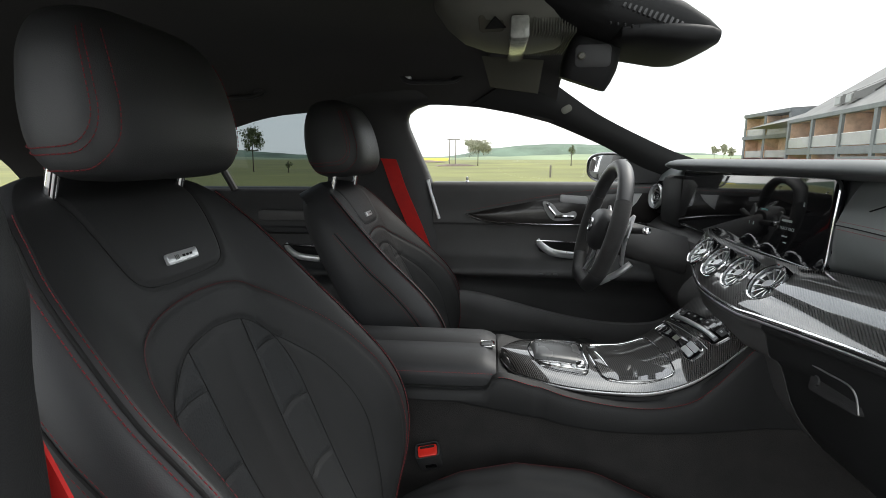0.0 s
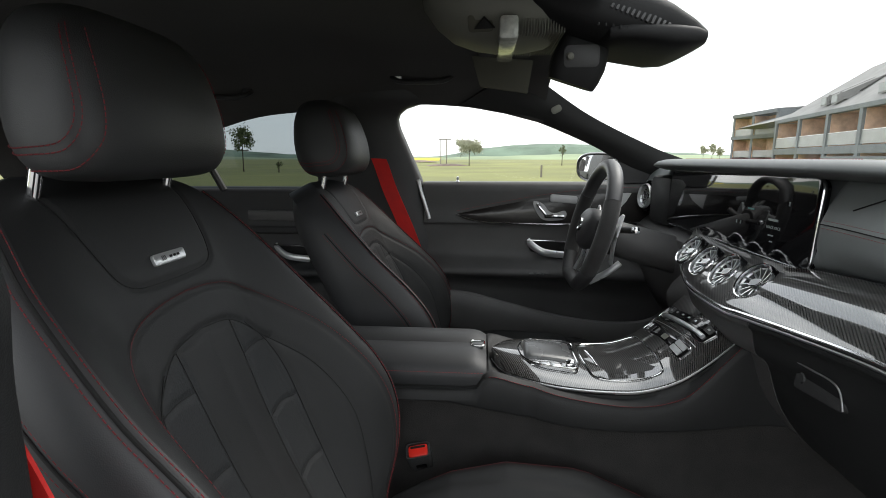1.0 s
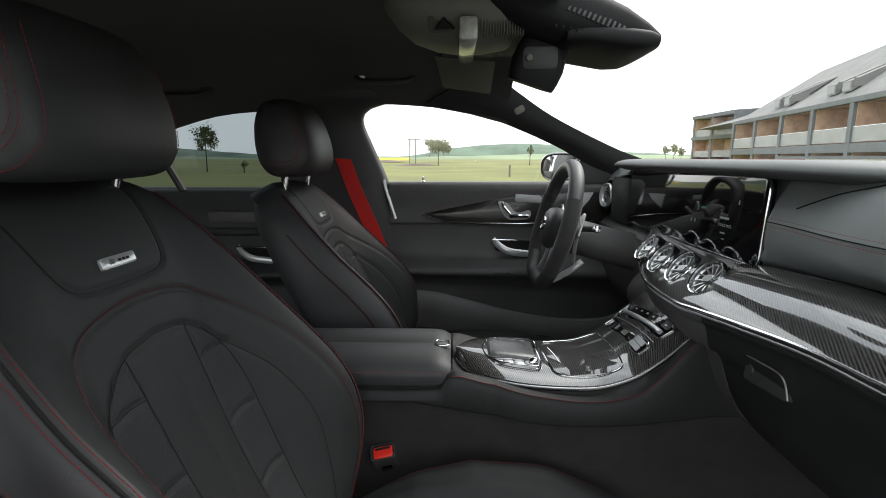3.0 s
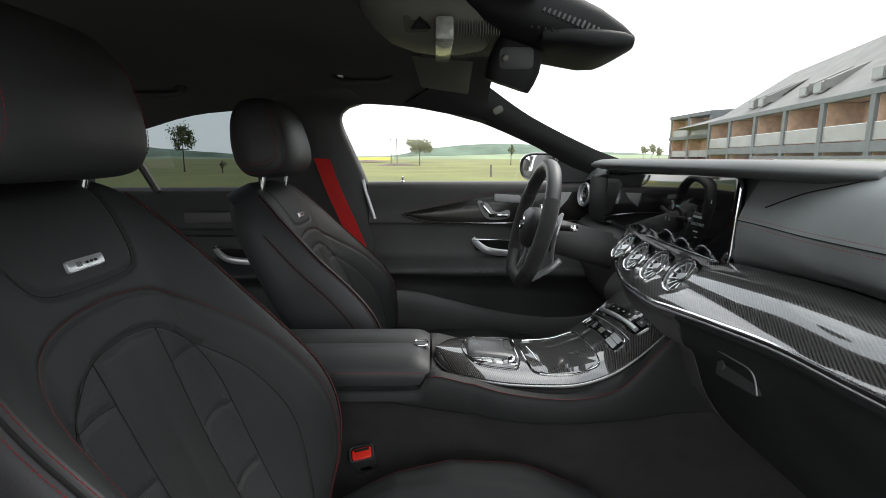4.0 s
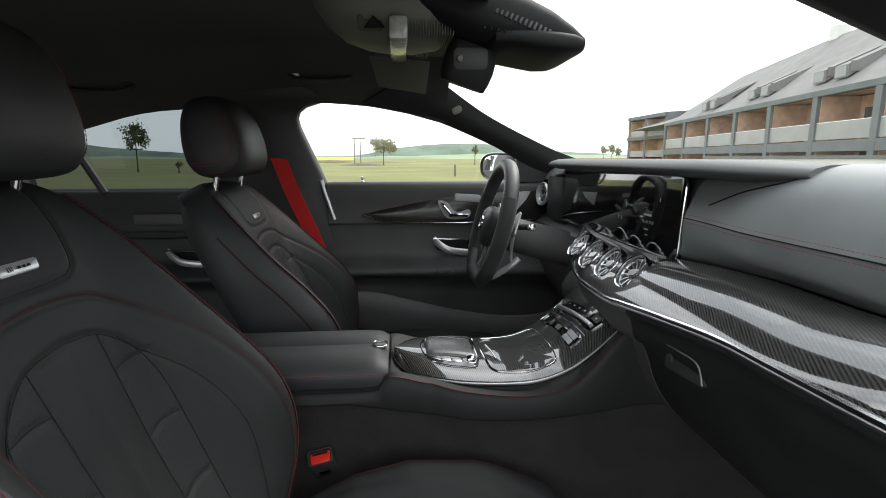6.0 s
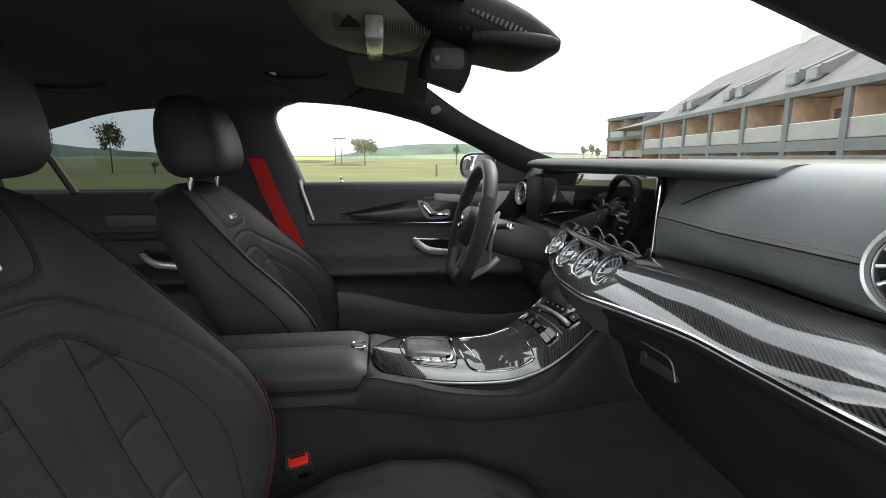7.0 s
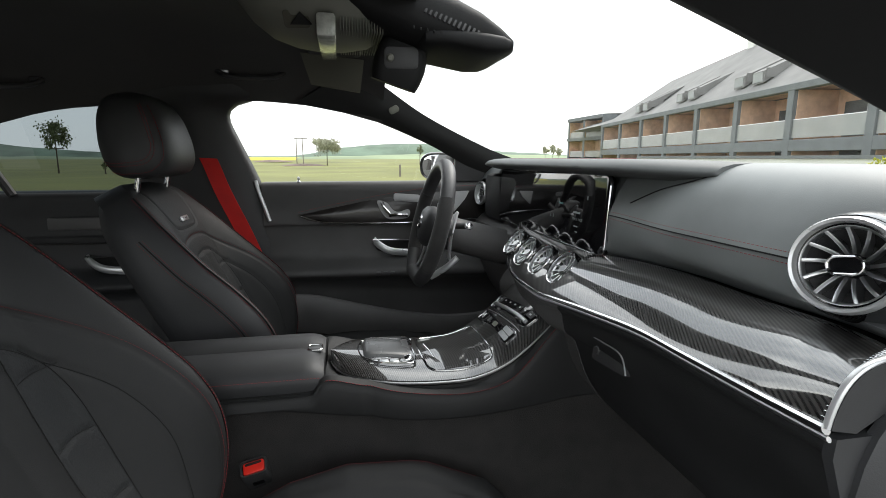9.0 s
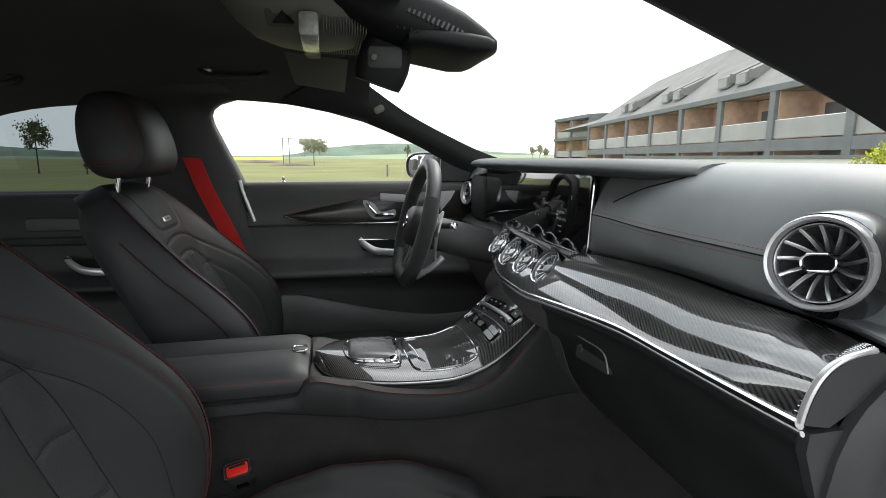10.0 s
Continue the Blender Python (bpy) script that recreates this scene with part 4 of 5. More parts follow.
half = curve([(-0.004, 0.006), (0.0, 0.022), (0.008, 0.045), (0.03, 0.072), (0.07, 0.091), (0.13, 0.103), (0.22, 0.107), (0.30, 0.104), (0.36, 0.099), (0.41, 0.096)])
crest = curve([(-0.004, 0.706), (0.05, 0.702), (0.12, 0.696), (0.20, 0.694), (0.25, 0.698), (0.30, 0.714), (0.345, 0.742), (0.385, 0.777), (0.41, 0.80)])
xs = [-0.004, 0.0, 0.008, 0.018] + list(np.linspace(0.03, 0.396, 50))


def con_top(x, v):
    return crest(x) - 0.017 * abs(v) ** 2.2


far_half = curve([(-0.004, 0.006), (0.0, 0.022), (0.008, 0.045), (0.03, 0.070), (0.07, 0.085), (0.13, 0.090), (0.22, 0.095), (0.28, 0.110), (0.33, 0.130), (0.41, 0.138)])


def con_z(x, y):
    """The height of the console top at x, y."""
    return con_top(x, y / half(x)) if y < 0 else crest(x) - 0.008 * (y / far_half(x)) ** 2.2


def on_con(x, y, lift=0.0):
    dz = (crest(x + 0.01) - crest(x - 0.01)) / 0.02
    n = np.array((-dz, 0.0, 1.0)) / math.hypot(dz, 1.0)
    return np.array((x, y, con_z(x, y))) + n * lift


rings = []
for x in xs:
    w, g = half(x), far_half(x)
    rings.append([(x, y, con_z(x, y)) for y in list(w * np.linspace(-1, 0, 15)[:-1]) + list(g * np.linspace(0, 1, 13))] + [(x, g, con_z(x, g) - 0.008), (x, -w, con_top(x, -1) - 0.008)])
part("carbon_top", loft(rings), CARBON, con, "glossy carbon fibre console top")
rim = [(x, -half(x) - 0.001, con_top(x, 1) - 0.004) for x in xs]
part("carbon_rim", sweep(rim + [], 0.0010, 0.0018), SATIN, con, "thin chrome rim")
part("carbon_rim", sweep([(x, far_half(x) + 0.001, con_z(x, far_half(x)) - 0.004) for x in xs], 0.0010, 0.0018), SATIN, con, "thin chrome rim")
rings = []
lip = curve([(-0.46, 0.668), (-0.06, 0.668), (-0.03, 0.680), (-0.005, 0.693), (0.05, 0.680), (0.123, 0.665), (0.2275, 0.656), (0.30, 0.669), (0.34, 0.700), (0.375, 0.740), (0.41, 0.775), (0.46, 0.80)])
skirt = curve([(-0.46, 0.664), (-0.16, 0.660), (-0.054, 0.642), (0.14, 0.615), (0.336, 0.618), (0.50, 0.639), (0.68, 0.672)])


def con_half(x):
    far = max(0.0, x - 0.42)
    return (half(x) if x > 0.06 else 0.091) + 0.5 * far ** 1.25


rings = []
for x in list(np.linspace(-0.46, 0.45, 90)) + list(np.linspace(0.46, 0.68, 12)):
    zt = con_top(x, 1) - 0.010 if x > 0.0 else (0.692 if x > -0.014 else 0.673)
    w, zl = con_half(x), lip(x)
    g = max(w, far_half(x) - 0.004) if x > 0.06 else w
    brow = zl + 0.005
    inner = min(1.0, (half(x) + 0.004) / w) if x > 0 else 0.2
    prof = [(0.0, zt - 0.006), (inner * 0.8, zt - 0.002), (inner, zt), (1.0, max(brow - 0.001, zt - 0.006))]
    roll = [(0.008, brow), (0.014, brow - 0.004), (0.0175, zl + 0.001), (0.0165, zl - 0.002), (0.0190, zl - 0.006), (0.0215, zl - 0.016), (0.022, min(zl - 0.018, skirt(x) + 0.004)), (0.020, min(zl - 0.02, skirt(x))), (0.012, min(zl - 0.024, skirt(x) - 0.004))]
    near = [(x, -a * w, z) for a, z in prof] + [(x, -w - a, z) for a, z in roll]
    off = [(x, a * g, z) for a, z in prof[1:]] + [(x, g + a, z) for a, z in roll]
    rings.append(near[::-1] + off)
part("side_leather", loft(rings), LEATHER, con, angle=60)
part("stitching", dashes([(x, -(con_half(x) + 0.0185), lip(x) + 0.0012) for x in np.linspace(-0.01, 0.40, 90)], lift=(0, -1, 0.3)), STITCH, con, "red stitching")
part("carpet_side", loft([[(x, -w, z), (x, -w - 0.003, 0.50), (x, -w - 0.012, 0.30), (x, w + 0.012, 0.30), (x, w + 0.003, 0.50), (x, w, z)] for x, w, z in [(v, con_half(min(max(v, -0.46), 0.68)) + 0.012, skirt(min(max(v, -0.46), 0.68)) + 0.003) for v in np.linspace(-0.60, 0.98, 60)]]), CARPET, con, "black carpeted console side")

arm = thing("armrest", "black leather centre armrest with red stitching", "armrest")
def armrest_rings(y0, y1):
    out = []
    for x in np.linspace(-0.48, -0.014, 40):
        e = max(0.0, (x + 0.054) / 0.040) ** 3
        z1 = 0.716 - 0.012 * e
        a = 0.007 * e
        out.append([(x, y0 - 0.002 + a, 0.672), (x, y0 - 0.006 + a, 0.688 - a * 0.5), (x, y0 - 0.003 + a, 0.699 - a), (x, y0 + 0.008 + a, 0.710 - a * 1.3), (x, y0 + 0.03, z1), (x, (y0 + y1) / 2, z1 + 0.002), (x, y1 - 0.012, z1), (x, y1, z1 - 0.006), (x, y1 + 0.001, 0.672)])
    return loft(out)


part("lid", armrest_rings(-0.098, 0.004), FLINT, arm, "padded leather lid half")
part("lid", moved(armrest_rings(-0.098, -0.003), pose(0, 0, 0) @ Matrix.Diagonal((1, -1, 1, 1))), FLINT, arm, "padded leather lid half")
part("stitching", dashes([(x, -0.1045, 0.6975) for x in np.linspace(-0.47, -0.018, 60)], lift=(0, -1, 0)), STITCH, arm, "red stitching")
part("gap", box(-0.25, -0.097, 0.668, 0.47, 0.012, 0.006), SEAM, arm)
part("release_button", box(-0.030, -0.012, 0.7125, 0.021, 0.024, 0.011, 0.004), PADGREY, arm, "grey release button")
part("button_rim", moved(sweep([(p[0], p[1], 0.0) for p in rrect(0.025, 0.028, 0.007)], 0.0015, 0.0022, loop=True), Matrix.Translation((-0.030, -0.012, 0.7165))), CHROME, arm)

# controls on the console
pad = thing("touch_controller", "silver framed touchpad controller on the console", "controller")
M = Matrix.Translation((0.097, 0.0, 0.6985)) @ pose(0, 0, 0, 3, 2, 0)
frame_pts = sm([(-0.046, 0.030), (-0.05, 0.0), (-0.043, -0.032), (-0.02, -0.055), (0.02, -0.062), (0.05, -0.060), (0.052, 0.0), (0.05, 0.05), (0.0, 0.056), (-0.03, 0.05)], 5, True)
part("frame", moved(sweep([(p[0], p[1], 0.0005) for p in frame_pts], 0.0018, 0.003, loop=True), M), CHROME, pad, "chrome frame")
part("tray", moved(slab([(p[0], p[1]) for p in frame_pts], 0.010, 0.001), M @ pose(0, 0, -0.004)), PIANO, pad)
rings = []
for t in np.linspace(0, 1, 19):
    x = -0.044 + 0.09 * t
    z = 0.0095 - 0.006 * t ** 2 - 0.009 * max(0.0, 1 - t / 0.14) ** 2
    rings.append([(x, 0.049, -0.004), (x, 0.048, z - 0.006), (x, 0.044, z - 0.0025), (x, 0.036, z - 0.0005), (x, 0.010, z), (x, -0.020, z - 0.0012), (x, -0.030, z - 0.003), (x, -0.0345, z - 0.006), (x, -0.0355, z - 0.010), (x, -0.034, -0.004)])
part("pad", moved(loft(rings), M), PADGREY, pad, "grey touch surface", angle=50)
part("pad_edge", moved(sweep([(-0.042, -0.0360, 0.0), (0.0, -0.0365, 0.0), (0.045, -0.0365, -0.005)], 0.0012, 0.0016), M), CHROME, pad)
for k in range(4):
    part("key", moved(box(-0.024 + 0.019 * k, -0.047, -0.003, 0.0165, 0.014, 0.006, 0.002), M), SATIN, pad)
part("roller", moved(lathe([(0.0005, 0.006), (0.0075, 0.006), (0.0085, 0.004), (0.0085, -0.006)], 18), M @ Matrix.Translation((0.040, -0.046, 0.001)) @ pose(0, 0, 0, 70, 0, 90)), CHROME, pad)

tray = thing("tray_lid", "carbon roller lid with chrome outline in the console", "tray lid")
tray_pts = sm([(0.164, 0.050), (0.161, 0.0), (0.165, -0.050), (0.172, -0.075), (0.195, -0.085), (0.245, -0.087), (0.282, -0.080), (0.290, -0.060), (0.289, 0.0), (0.287, 0.060), (0.280, 0.085), (0.235, 0.076), (0.18, 0.066)], 6, True)
part("outline", sweep([on_con(p[0], p[1], 0.0008) for p in tray_pts], 0.0013, 0.0018, loop=True), CHROME, tray, "chrome outline")
part("lid", loft([[on_con(0.225 + (p[0] - 0.225) * k, p[1] * k, 0.0012 - 0.0006 * k) for p in tray_pts] for k in (0.965, 0.80, 0.60, 0.35, 0.08)]), CARBON, tray, "gloss carbon lid")
part("grip_bar", sweep([on_con(0.174, 0.020, 0.0022), on_con(0.180, -0.012, 0.0022), on_con(0.184, -0.045, 0.0022)], 0.0014, 0.0018), CHROME, tray)
part("badge", moved(lathe([(0.0004, 0.0012), (0.0050, 0.0011), (0.0060, 0.0)], 18), Matrix.Translation(on_con(0.268, -0.066, 0.0012))), SATIN, tray, "small oval metal plate")

clim = thing("climate_panel", "gloss black climate panel with silver toggles", "control panel")


def panel_map(near_lo, near_hi, far_lo, far_hi):
    """Maps u along the panel (near to far) and v up the slope to the console skin."""
    def at(u, v, lift=0.0):
        x = (near_lo[0] * (1 - v) + near_hi[0] * v) * (1 - u) + (far_lo[0] * (1 - v) + far_hi[0] * v) * u
        y = (near_lo[1] * (1 - v) + near_hi[1] * v) * (1 - u) + (far_lo[1] * (1 - v) + far_hi[1] * v) * u
        return on_con(x, y, lift)
    return at


def panel_outline(a, b, c, d, r=0.10):
    """A rounded outline in u, v from corner (a, b) to (c, d)."""
    pts = []
    for cu, cv, t0 in ((c, d, 0), (a, d, 90), (a, b, 180), (c, b, 270)):
        for k in range(6):
            t = radians(t0 + 18 * k)
            ru, rv = r * (c - a) * 0.6, r * (d - b) * 2.2
            pts.append((cu + math.copysign(ru, (a + c) / 2 - cu) * (1 - abs(math.cos(t))), cv + math.copysign(rv, (b + d) / 2 - cv) * (1 - abs(math.sin(t)))))
    return pts


def inlay(name, at, a, b, c, d, lift, deep, mat, parent, label="", r=0.10):
    """A low plate lying on the slope."""
    line = panel_outline(a, b, c, d, r)
    mu, mv = (a + c) / 2, (b + d) / 2
    rings = [[at(mu + (u - mu) * k, mv + (v - mv) * k, h) for u, v in line] for k, h in ((1.0, lift - deep), (1.0, lift - 0.0005), (0.985, lift), (0.5, lift), (0.05, lift))]
    return part(name, loft(rings), mat, parent, label, angle=30)


UP = panel_map((0.353, -0.058), (0.381, -0.066), (0.342, 0.122), (0.369, 0.130))
LOW = panel_map((0.3146, -0.065), (0.341, -0.058), (0.309, 0.108), (0.332, 0.116))
inlay("toggle_plate", UP, 0, 0, 1, 1, 0.0014, 0.006, PIANO, clim)
part("toggle_frame", sweep([UP(u, v, 0.0016) for u, v in panel_outline(0, 0, 1, 1)], 0.0012, 0.0018, loop=True, up=(-0.6, 0, 0.8)), CHROME, clim, "chrome frame")
part("toggle_bar", sweep([UP(u, 0.33, 0.0035) for u in np.linspace(0.06, 0.94, 9)], 0.0048, 0.0032, n=12, up=(-0.6, 0, 0.8)), SATIN, clim, "silver toggle bar")
for k in range(7):
    a = 0.05 + 0.13 * k
    inlay("toggle_key", UP, a, 0.60, a + 0.115, 0.93, 0.0026, 0.003, PADGREY if k in (0, 6) else PIANO, clim)
    inlay("key_icon", UP, a + 0.04, 0.72, a + 0.075, 0.82, 0.0031, 0.001, SATIN, clim)
inlay("switch_plate", LOW, 0, 0, 1, 1, 0.0012, 0.006, PIANO, clim)
part("switch_frame", sweep([LOW(u, v, 0.0014) for u, v in panel_outline(0, 0, 1, 1)], 0.0011, 0.0016, loop=True, up=(-0.6, 0, 0.8)), CHROME, clim, "chrome frame")
for k in range(2):
    inlay("switch_key", LOW, 0.06, 0.12 + 0.40 * k, 0.26, 0.48 + 0.40 * k, 0.0026, 0.003, SATIN, clim)
inlay("clock_icon", LOW, 0.44, 0.28, 0.56, 0.66, 0.0018, 0.001, GREYPLASTIC, clim)
part("middle_line", sweep([LOW(u, 1.18, 0.0008) for u in np.linspace(0.0, 1.0, 9)], 0.0008, 0.0010, up=(-0.6, 0, 0.8)), SATIN, clim)


# ---- seats ----
ARCH = [(0.0, 0.463), (0.05, 0.459), (0.095, 0.446), (0.135, 0.41), (0.165, 0.355), (0.182, 0.285), (0.190, 0.21), (0.190, 0.13), (0.178, 0.04)]
INNER = [(0.0, 0.420), (0.055, 0.412), (0.095, 0.385), (0.128, 0.345), (0.150, 0.285), (0.158, 0.20), (0.150, 0.11), (0.135, 0.0)]
BOX = [(0.100, 0.60), (0.094, 0.55), (0.084, 0.506), (0.070, 0.490), (0.045, 0.485), (0.0, 0.484)]
RIB = [(0.056, 0.412), (0.054, 0.36), (0.050, 0.26), (0.046, 0.16), (0.044, 0.0)]
CROSS = [[(0.056, 0.365), (0.085, 0.367), (0.122, 0.362)], [(0.050, 0.275), (0.085, 0.279), (0.120, 0.272)], [(0.047, 0.185), (0.08, 0.189), (0.115, 0.182)], [(0.046, 0.095), (0.08, 0.099), (0.11, 0.092)]]
INSERT = [(0.085, 0.398), (0.112, 0.362), (0.122, 0.30), (0.120, 0.20), (0.112, 0.10), (0.10, 0.0)]
ridge_s = curve([(-0.05, 0.175), (0.05, 0.186), (0.15, 0.203), (0.25, 0.205), (0.32, 0.200), (0.4, 0.196), (0.5, 0.180), (0.55, 0.164), (0.59, 0.146), (0.615, 0.118), (0.63, 0.085)])
ridge_n = curve([(-0.05, -0.045), (0.0, -0.018), (0.05, 0.014), (0.10, 0.052), (0.15, 0.078), (0.20, 0.090), (0.25, 0.088), (0.30, 0.076), (0.35, 0.060), (0.4, 0.043), (0.5, 0.014), (0.56, -0.004), (0.6, -0.02), (0.63, -0.045)])
mid_n = curve([(-0.05, 0.0), (0.1, -0.012), (0.25, -0.014), (0.4, -0.004), (0.5, 0.0), (0.57, -0.006), (0.60, -0.018), (0.63, -0.045)])


def groove_field(lines, width, deep):
    segs = [(np.array(a[:-1]), np.array(a[1:])) for a in lines]
    A = np.concatenate([s[0] for s in segs])
    B = np.concatenate([s[1] for s in segs])
    def depth(s, h):
        p = np.array((s, h))
        ab = B - A
        t = np.clip(((p - A) * ab).sum(1) / ((ab ** 2).sum(1) + 1e-12), 0, 1)
        d = np.sqrt((((A + ab * t[:, None]) - p) ** 2).sum(1)).min()
        return deep * math.exp(-(d / width) ** 2)
    return depth


def both(line, n=5):
    c = [tuple(p) for p in sm(line, n)]
    return [c, [(-p[0], p[1]) for p in c]]


back_lines = [l for line in (ARCH, INNER, BOX, RIB, INSERT, *CROSS) for l in both(line)]
back_groove = groove_field(back_lines, 0.0034, 0.0030)


def back_n(s, h, groove=True):
    """How far the backrest's face stands out at s across and h up."""
    rs, rn, mn = ridge_s(h), ridge_n(h), mid_n(h)
    u = min(1.0, abs(s) / rs)
    k = max(0.0, (u - 0.52) / 0.48)
    n = mn + (rn - mn) * (3 * k * k - 2 * k ** 3)
    # soft padding between the ribs
    n += 0.0015 * math.sin(min(1.0, abs(s) / 0.05) * math.pi) * (1 if h < 0.41 else 0)
    return n - (back_groove(abs(s), h) if groove else 0)


LEAN = radians(25)


def seat_point(s, h, n):
    """Seat back coordinates to the seat's own x, y, z."""
    return (-math.sin(LEAN) * h + math.cos(LEAN) * n, s, 0.49 + math.cos(LEAN) * h + math.sin(LEAN) * n)


def build_seat():
    seat = thing("front_seat", "black leather sports seat with red stitching", "car seat", Matrix.Translation((-0.16, -0.39, 0)), group="front seats")
    nu = 150
    rings, flags = [], []
    hs = np.linspace(-0.05, 0.63, 190)
    for h in hs:
        rs, rn = ridge_s(h), ridge_n(h)
        ring = [seat_point(rs * u, h, back_n(rs * u, h)) for u in np.linspace(-1, 1, nu)]
        top = max(0.0, (h - 0.55) / 0.08)
        wid = 0.028 * (1 - 0.6 * top)
        roundness = [(rs + wid * 0.30, rn - 0.003), (rs + wid * 0.62, rn - 0.011), (rs + wid * 0.85, rn - 0.023), (rs + wid, rn - 0.045), (rs + wid * 1.0, min(rn - 0.06, -0.05)), (rs + wid * 0.8, -0.080 + 0.004 * top), (rs + wid * 0.2, -0.102 + 0.018 * top), (rs * 0.75, -0.114 + 0.028 * top), (rs * 0.3, -0.118 + 0.032 * top)]
        ring += [seat_point(a, h, b) for a, b in roundness] + [seat_point(-a, h, b) for a, b in roundness[::-1]]
        rings.append(ring)
    v, f = loft(rings)
    ob = part("backrest", (v, f), [LEATHER, PERFORATED, FLINT], seat, "reclined leather backrest with bolsters", angle=60)
    n = len(rings[0])
    us = np.linspace(-1, 1, nu)
    idx = np.zeros(len(f), dtype=np.int32)
    ins_s = [p[0] for p in INSERT][::-1]
    ins_h = [p[1] for p in INSERT][::-1]
    for i in range(len(hs) - 1):
        lim = np.interp(hs[i], ins_h, ins_s) if hs[i] < 0.40 else 0
        rs = ridge_s(hs[i])
        for k in range(n):
            if k < nu - 1:
                if 0.05 < abs(us[k] * rs) < lim:
                    idx[i * n + k] = 1
            else:
                idx[i * n + k] = 2
    ob.data.polygons.foreach_set("material_index", idx)

    def on_back(line, lift=0.0006, n=6):
        return [np.array(seat_point(p[0], p[1], back_n(p[0], p[1], False) + lift)) for p in sm(line, n)]

    out_n = (math.cos(LEAN), 0, math.sin(LEAN))
    for line in both(ARCH, 1):
        part("stitching", dashes(on_back([(p[0] * 1.012, p[1] + 0.003) for p in line]), lift=out_n), THREAD, seat, "red arch stitching")
    for line in (INNER, RIB, INSERT, BOX, *CROSS):
        for one in both(line, 1):
            part("seam", sweep(on_back(one, -0.0024), 0.0006, 0.0006, n=6), SEAM, seat, "dark sewn seam")
    hseam = np.linspace(0.0, 0.585, 60)
    for s in (-1, 1):
        for off in (-0.006, 0.006):
            path = [np.array(seat_point(s * (ridge_s(h) + 0.010 + off), h, ridge_n(h) + 0.0012 - (0.0045 if off > 0 else 0.0))) for h in hseam]
            part("stitching", dashes(path, lift=(math.cos(LEAN), s * 0.4, math.sin(LEAN)), width=0.0012), THREAD, seat, "red double stitching on the bolster edge")
        part("piping", sweep([np.array(seat_point(s * (ridge_s(h) + 0.010), h, ridge_n(h) - 0.0012)) for h in hseam], 0.0016, 0.0020), SEAM, seat, "dark bolster seam")
        low = [np.array(seat_point(s * (ridge_s(h) + 0.0285), h, ridge_n(h) - 0.050)) for h in np.linspace(0.0, 0.50, 50)]
        part("piping", sweep(low, 0.0012, 0.0016), SEAM, seat, "dark side seam")
        for off in (-0.006, 0.006):
            part("stitching", dashes([p + np.array((off * 0.9, s * 0.0008, off * 0.42)) for p in low], lift=(0, s, 0)), THREAD, seat, "red side stitching")
    # badge with plain bars
    bm = Matrix(((0, -math.sin(LEAN), math.cos(LEAN), 0), (1, 0, 0, 0), (0, math.cos(LEAN), math.sin(LEAN), 0), (0, 0, 0, 1)))
    c = seat_point(0.0, 0.508, 0.0035)
    badge = part("badge", slab([(p[0] + 0.18 * p[1], p[1]) for p in rrect(0.056, 0.0125, 0.003)], 0.004, 0.0008), BRIGHT, seat, "small silver metal badge")
    badge.matrix_local = Matrix.Translation(c) @ bm
    for k in range(3):
        bar_on(badge, -0.015 + 0.0028 * k, 0, 0.0013, 0.0055, SEAM, "badge_bar")
    for k in range(3):
        bar_on(badge, 0.0 + 0.0068 * k, 0, 0.0050, 0.0028, SEAM, "badge_bar")

    # head restraint
    rest = part("head_restraint", head_rest(), [HEADSKIN_LIT, FLINT], seat, "padded leather head restraint")
    for line, lab in head_seams():
        part("stitching", dashes(line, lift=(0, -1, 0), width=0.0012), THREAD, rest, lab)
    for s in (-1, 1):
        post = part("post", sweep([(-0.288, s * 0.098, 0.975), (-0.272, s * 0.098, 1.03), (-0.255, s * 0.098, 1.09)], 0.0062, n=12), CHROME, seat, "chrome head restraint post")
        part("collar", moved(lathe([(0.0068, 0.006), (0.011, 0.005), (0.013, 0.0), (0.013, -0.01)], 18), facing((-0.278, s * 0.098, 1.014), (0.25, 0, 1))), PIANO, post)

    # cushion
    rings = []
    cl = [[(0.105, 0.02), (0.11, 0.2), (0.115, 0.36), (0.09, 0.45), (0.0, 0.47)], [(0.205, 0.0), (0.212, 0.2), (0.20, 0.36), (0.17, 0.45), (0.10, 0.492), (0.0, 0.498)], [(0.0, 0.30), (0.11, 0.30)]]
    cgroove = groove_field([l for line in cl for l in both(line)], 0.0045, 0.0045)
    for q in np.linspace(0, 1, 110):
        x = -0.06 + 0.58 * q
        rise = float(np.interp(x, [-0.06, 0.1, 0.35, 0.46, 0.505, 0.52], [0.465, 0.475, 0.500, 0.500, 0.482, 0.455]))
        bol = float(np.interp(x, [-0.06, 0.0, 0.1, 0.2, 0.32, 0.42, 0.5, 0.52], [0.01, 0.045, 0.075, 0.080, 0.062, 0.030, 0.004, 0.0]))
        wid = float(np.interp(x, [-0.06, 0.05, 0.2, 0.35, 0.46, 0.5, 0.52], [0.215, 0.245, 0.262, 0.262, 0.245, 0.215, 0.16]))
        ring = []
        for u in np.linspace(-1, 1, 90):
            a = abs(u)
            k = max(0.0, (a - 0.48) / 0.42)
            k = min(1.0, k)
            z = rise + bol * (3 * k * k - 2 * k ** 3) - (0.03 * max(0, (a - 0.9) / 0.1) ** 2)
            ring.append((x, wid * u, z - cgroove(abs(wid * u), x)))
        ring += [(x, wid + 0.008, rise + bol - 0.05), (x, wid + 0.006, 0.40), (x, wid - 0.02, 0.36), (x, -wid + 0.02, 0.36), (x, -wid - 0.006, 0.40), (x, -wid - 0.008, rise + bol - 0.05)]
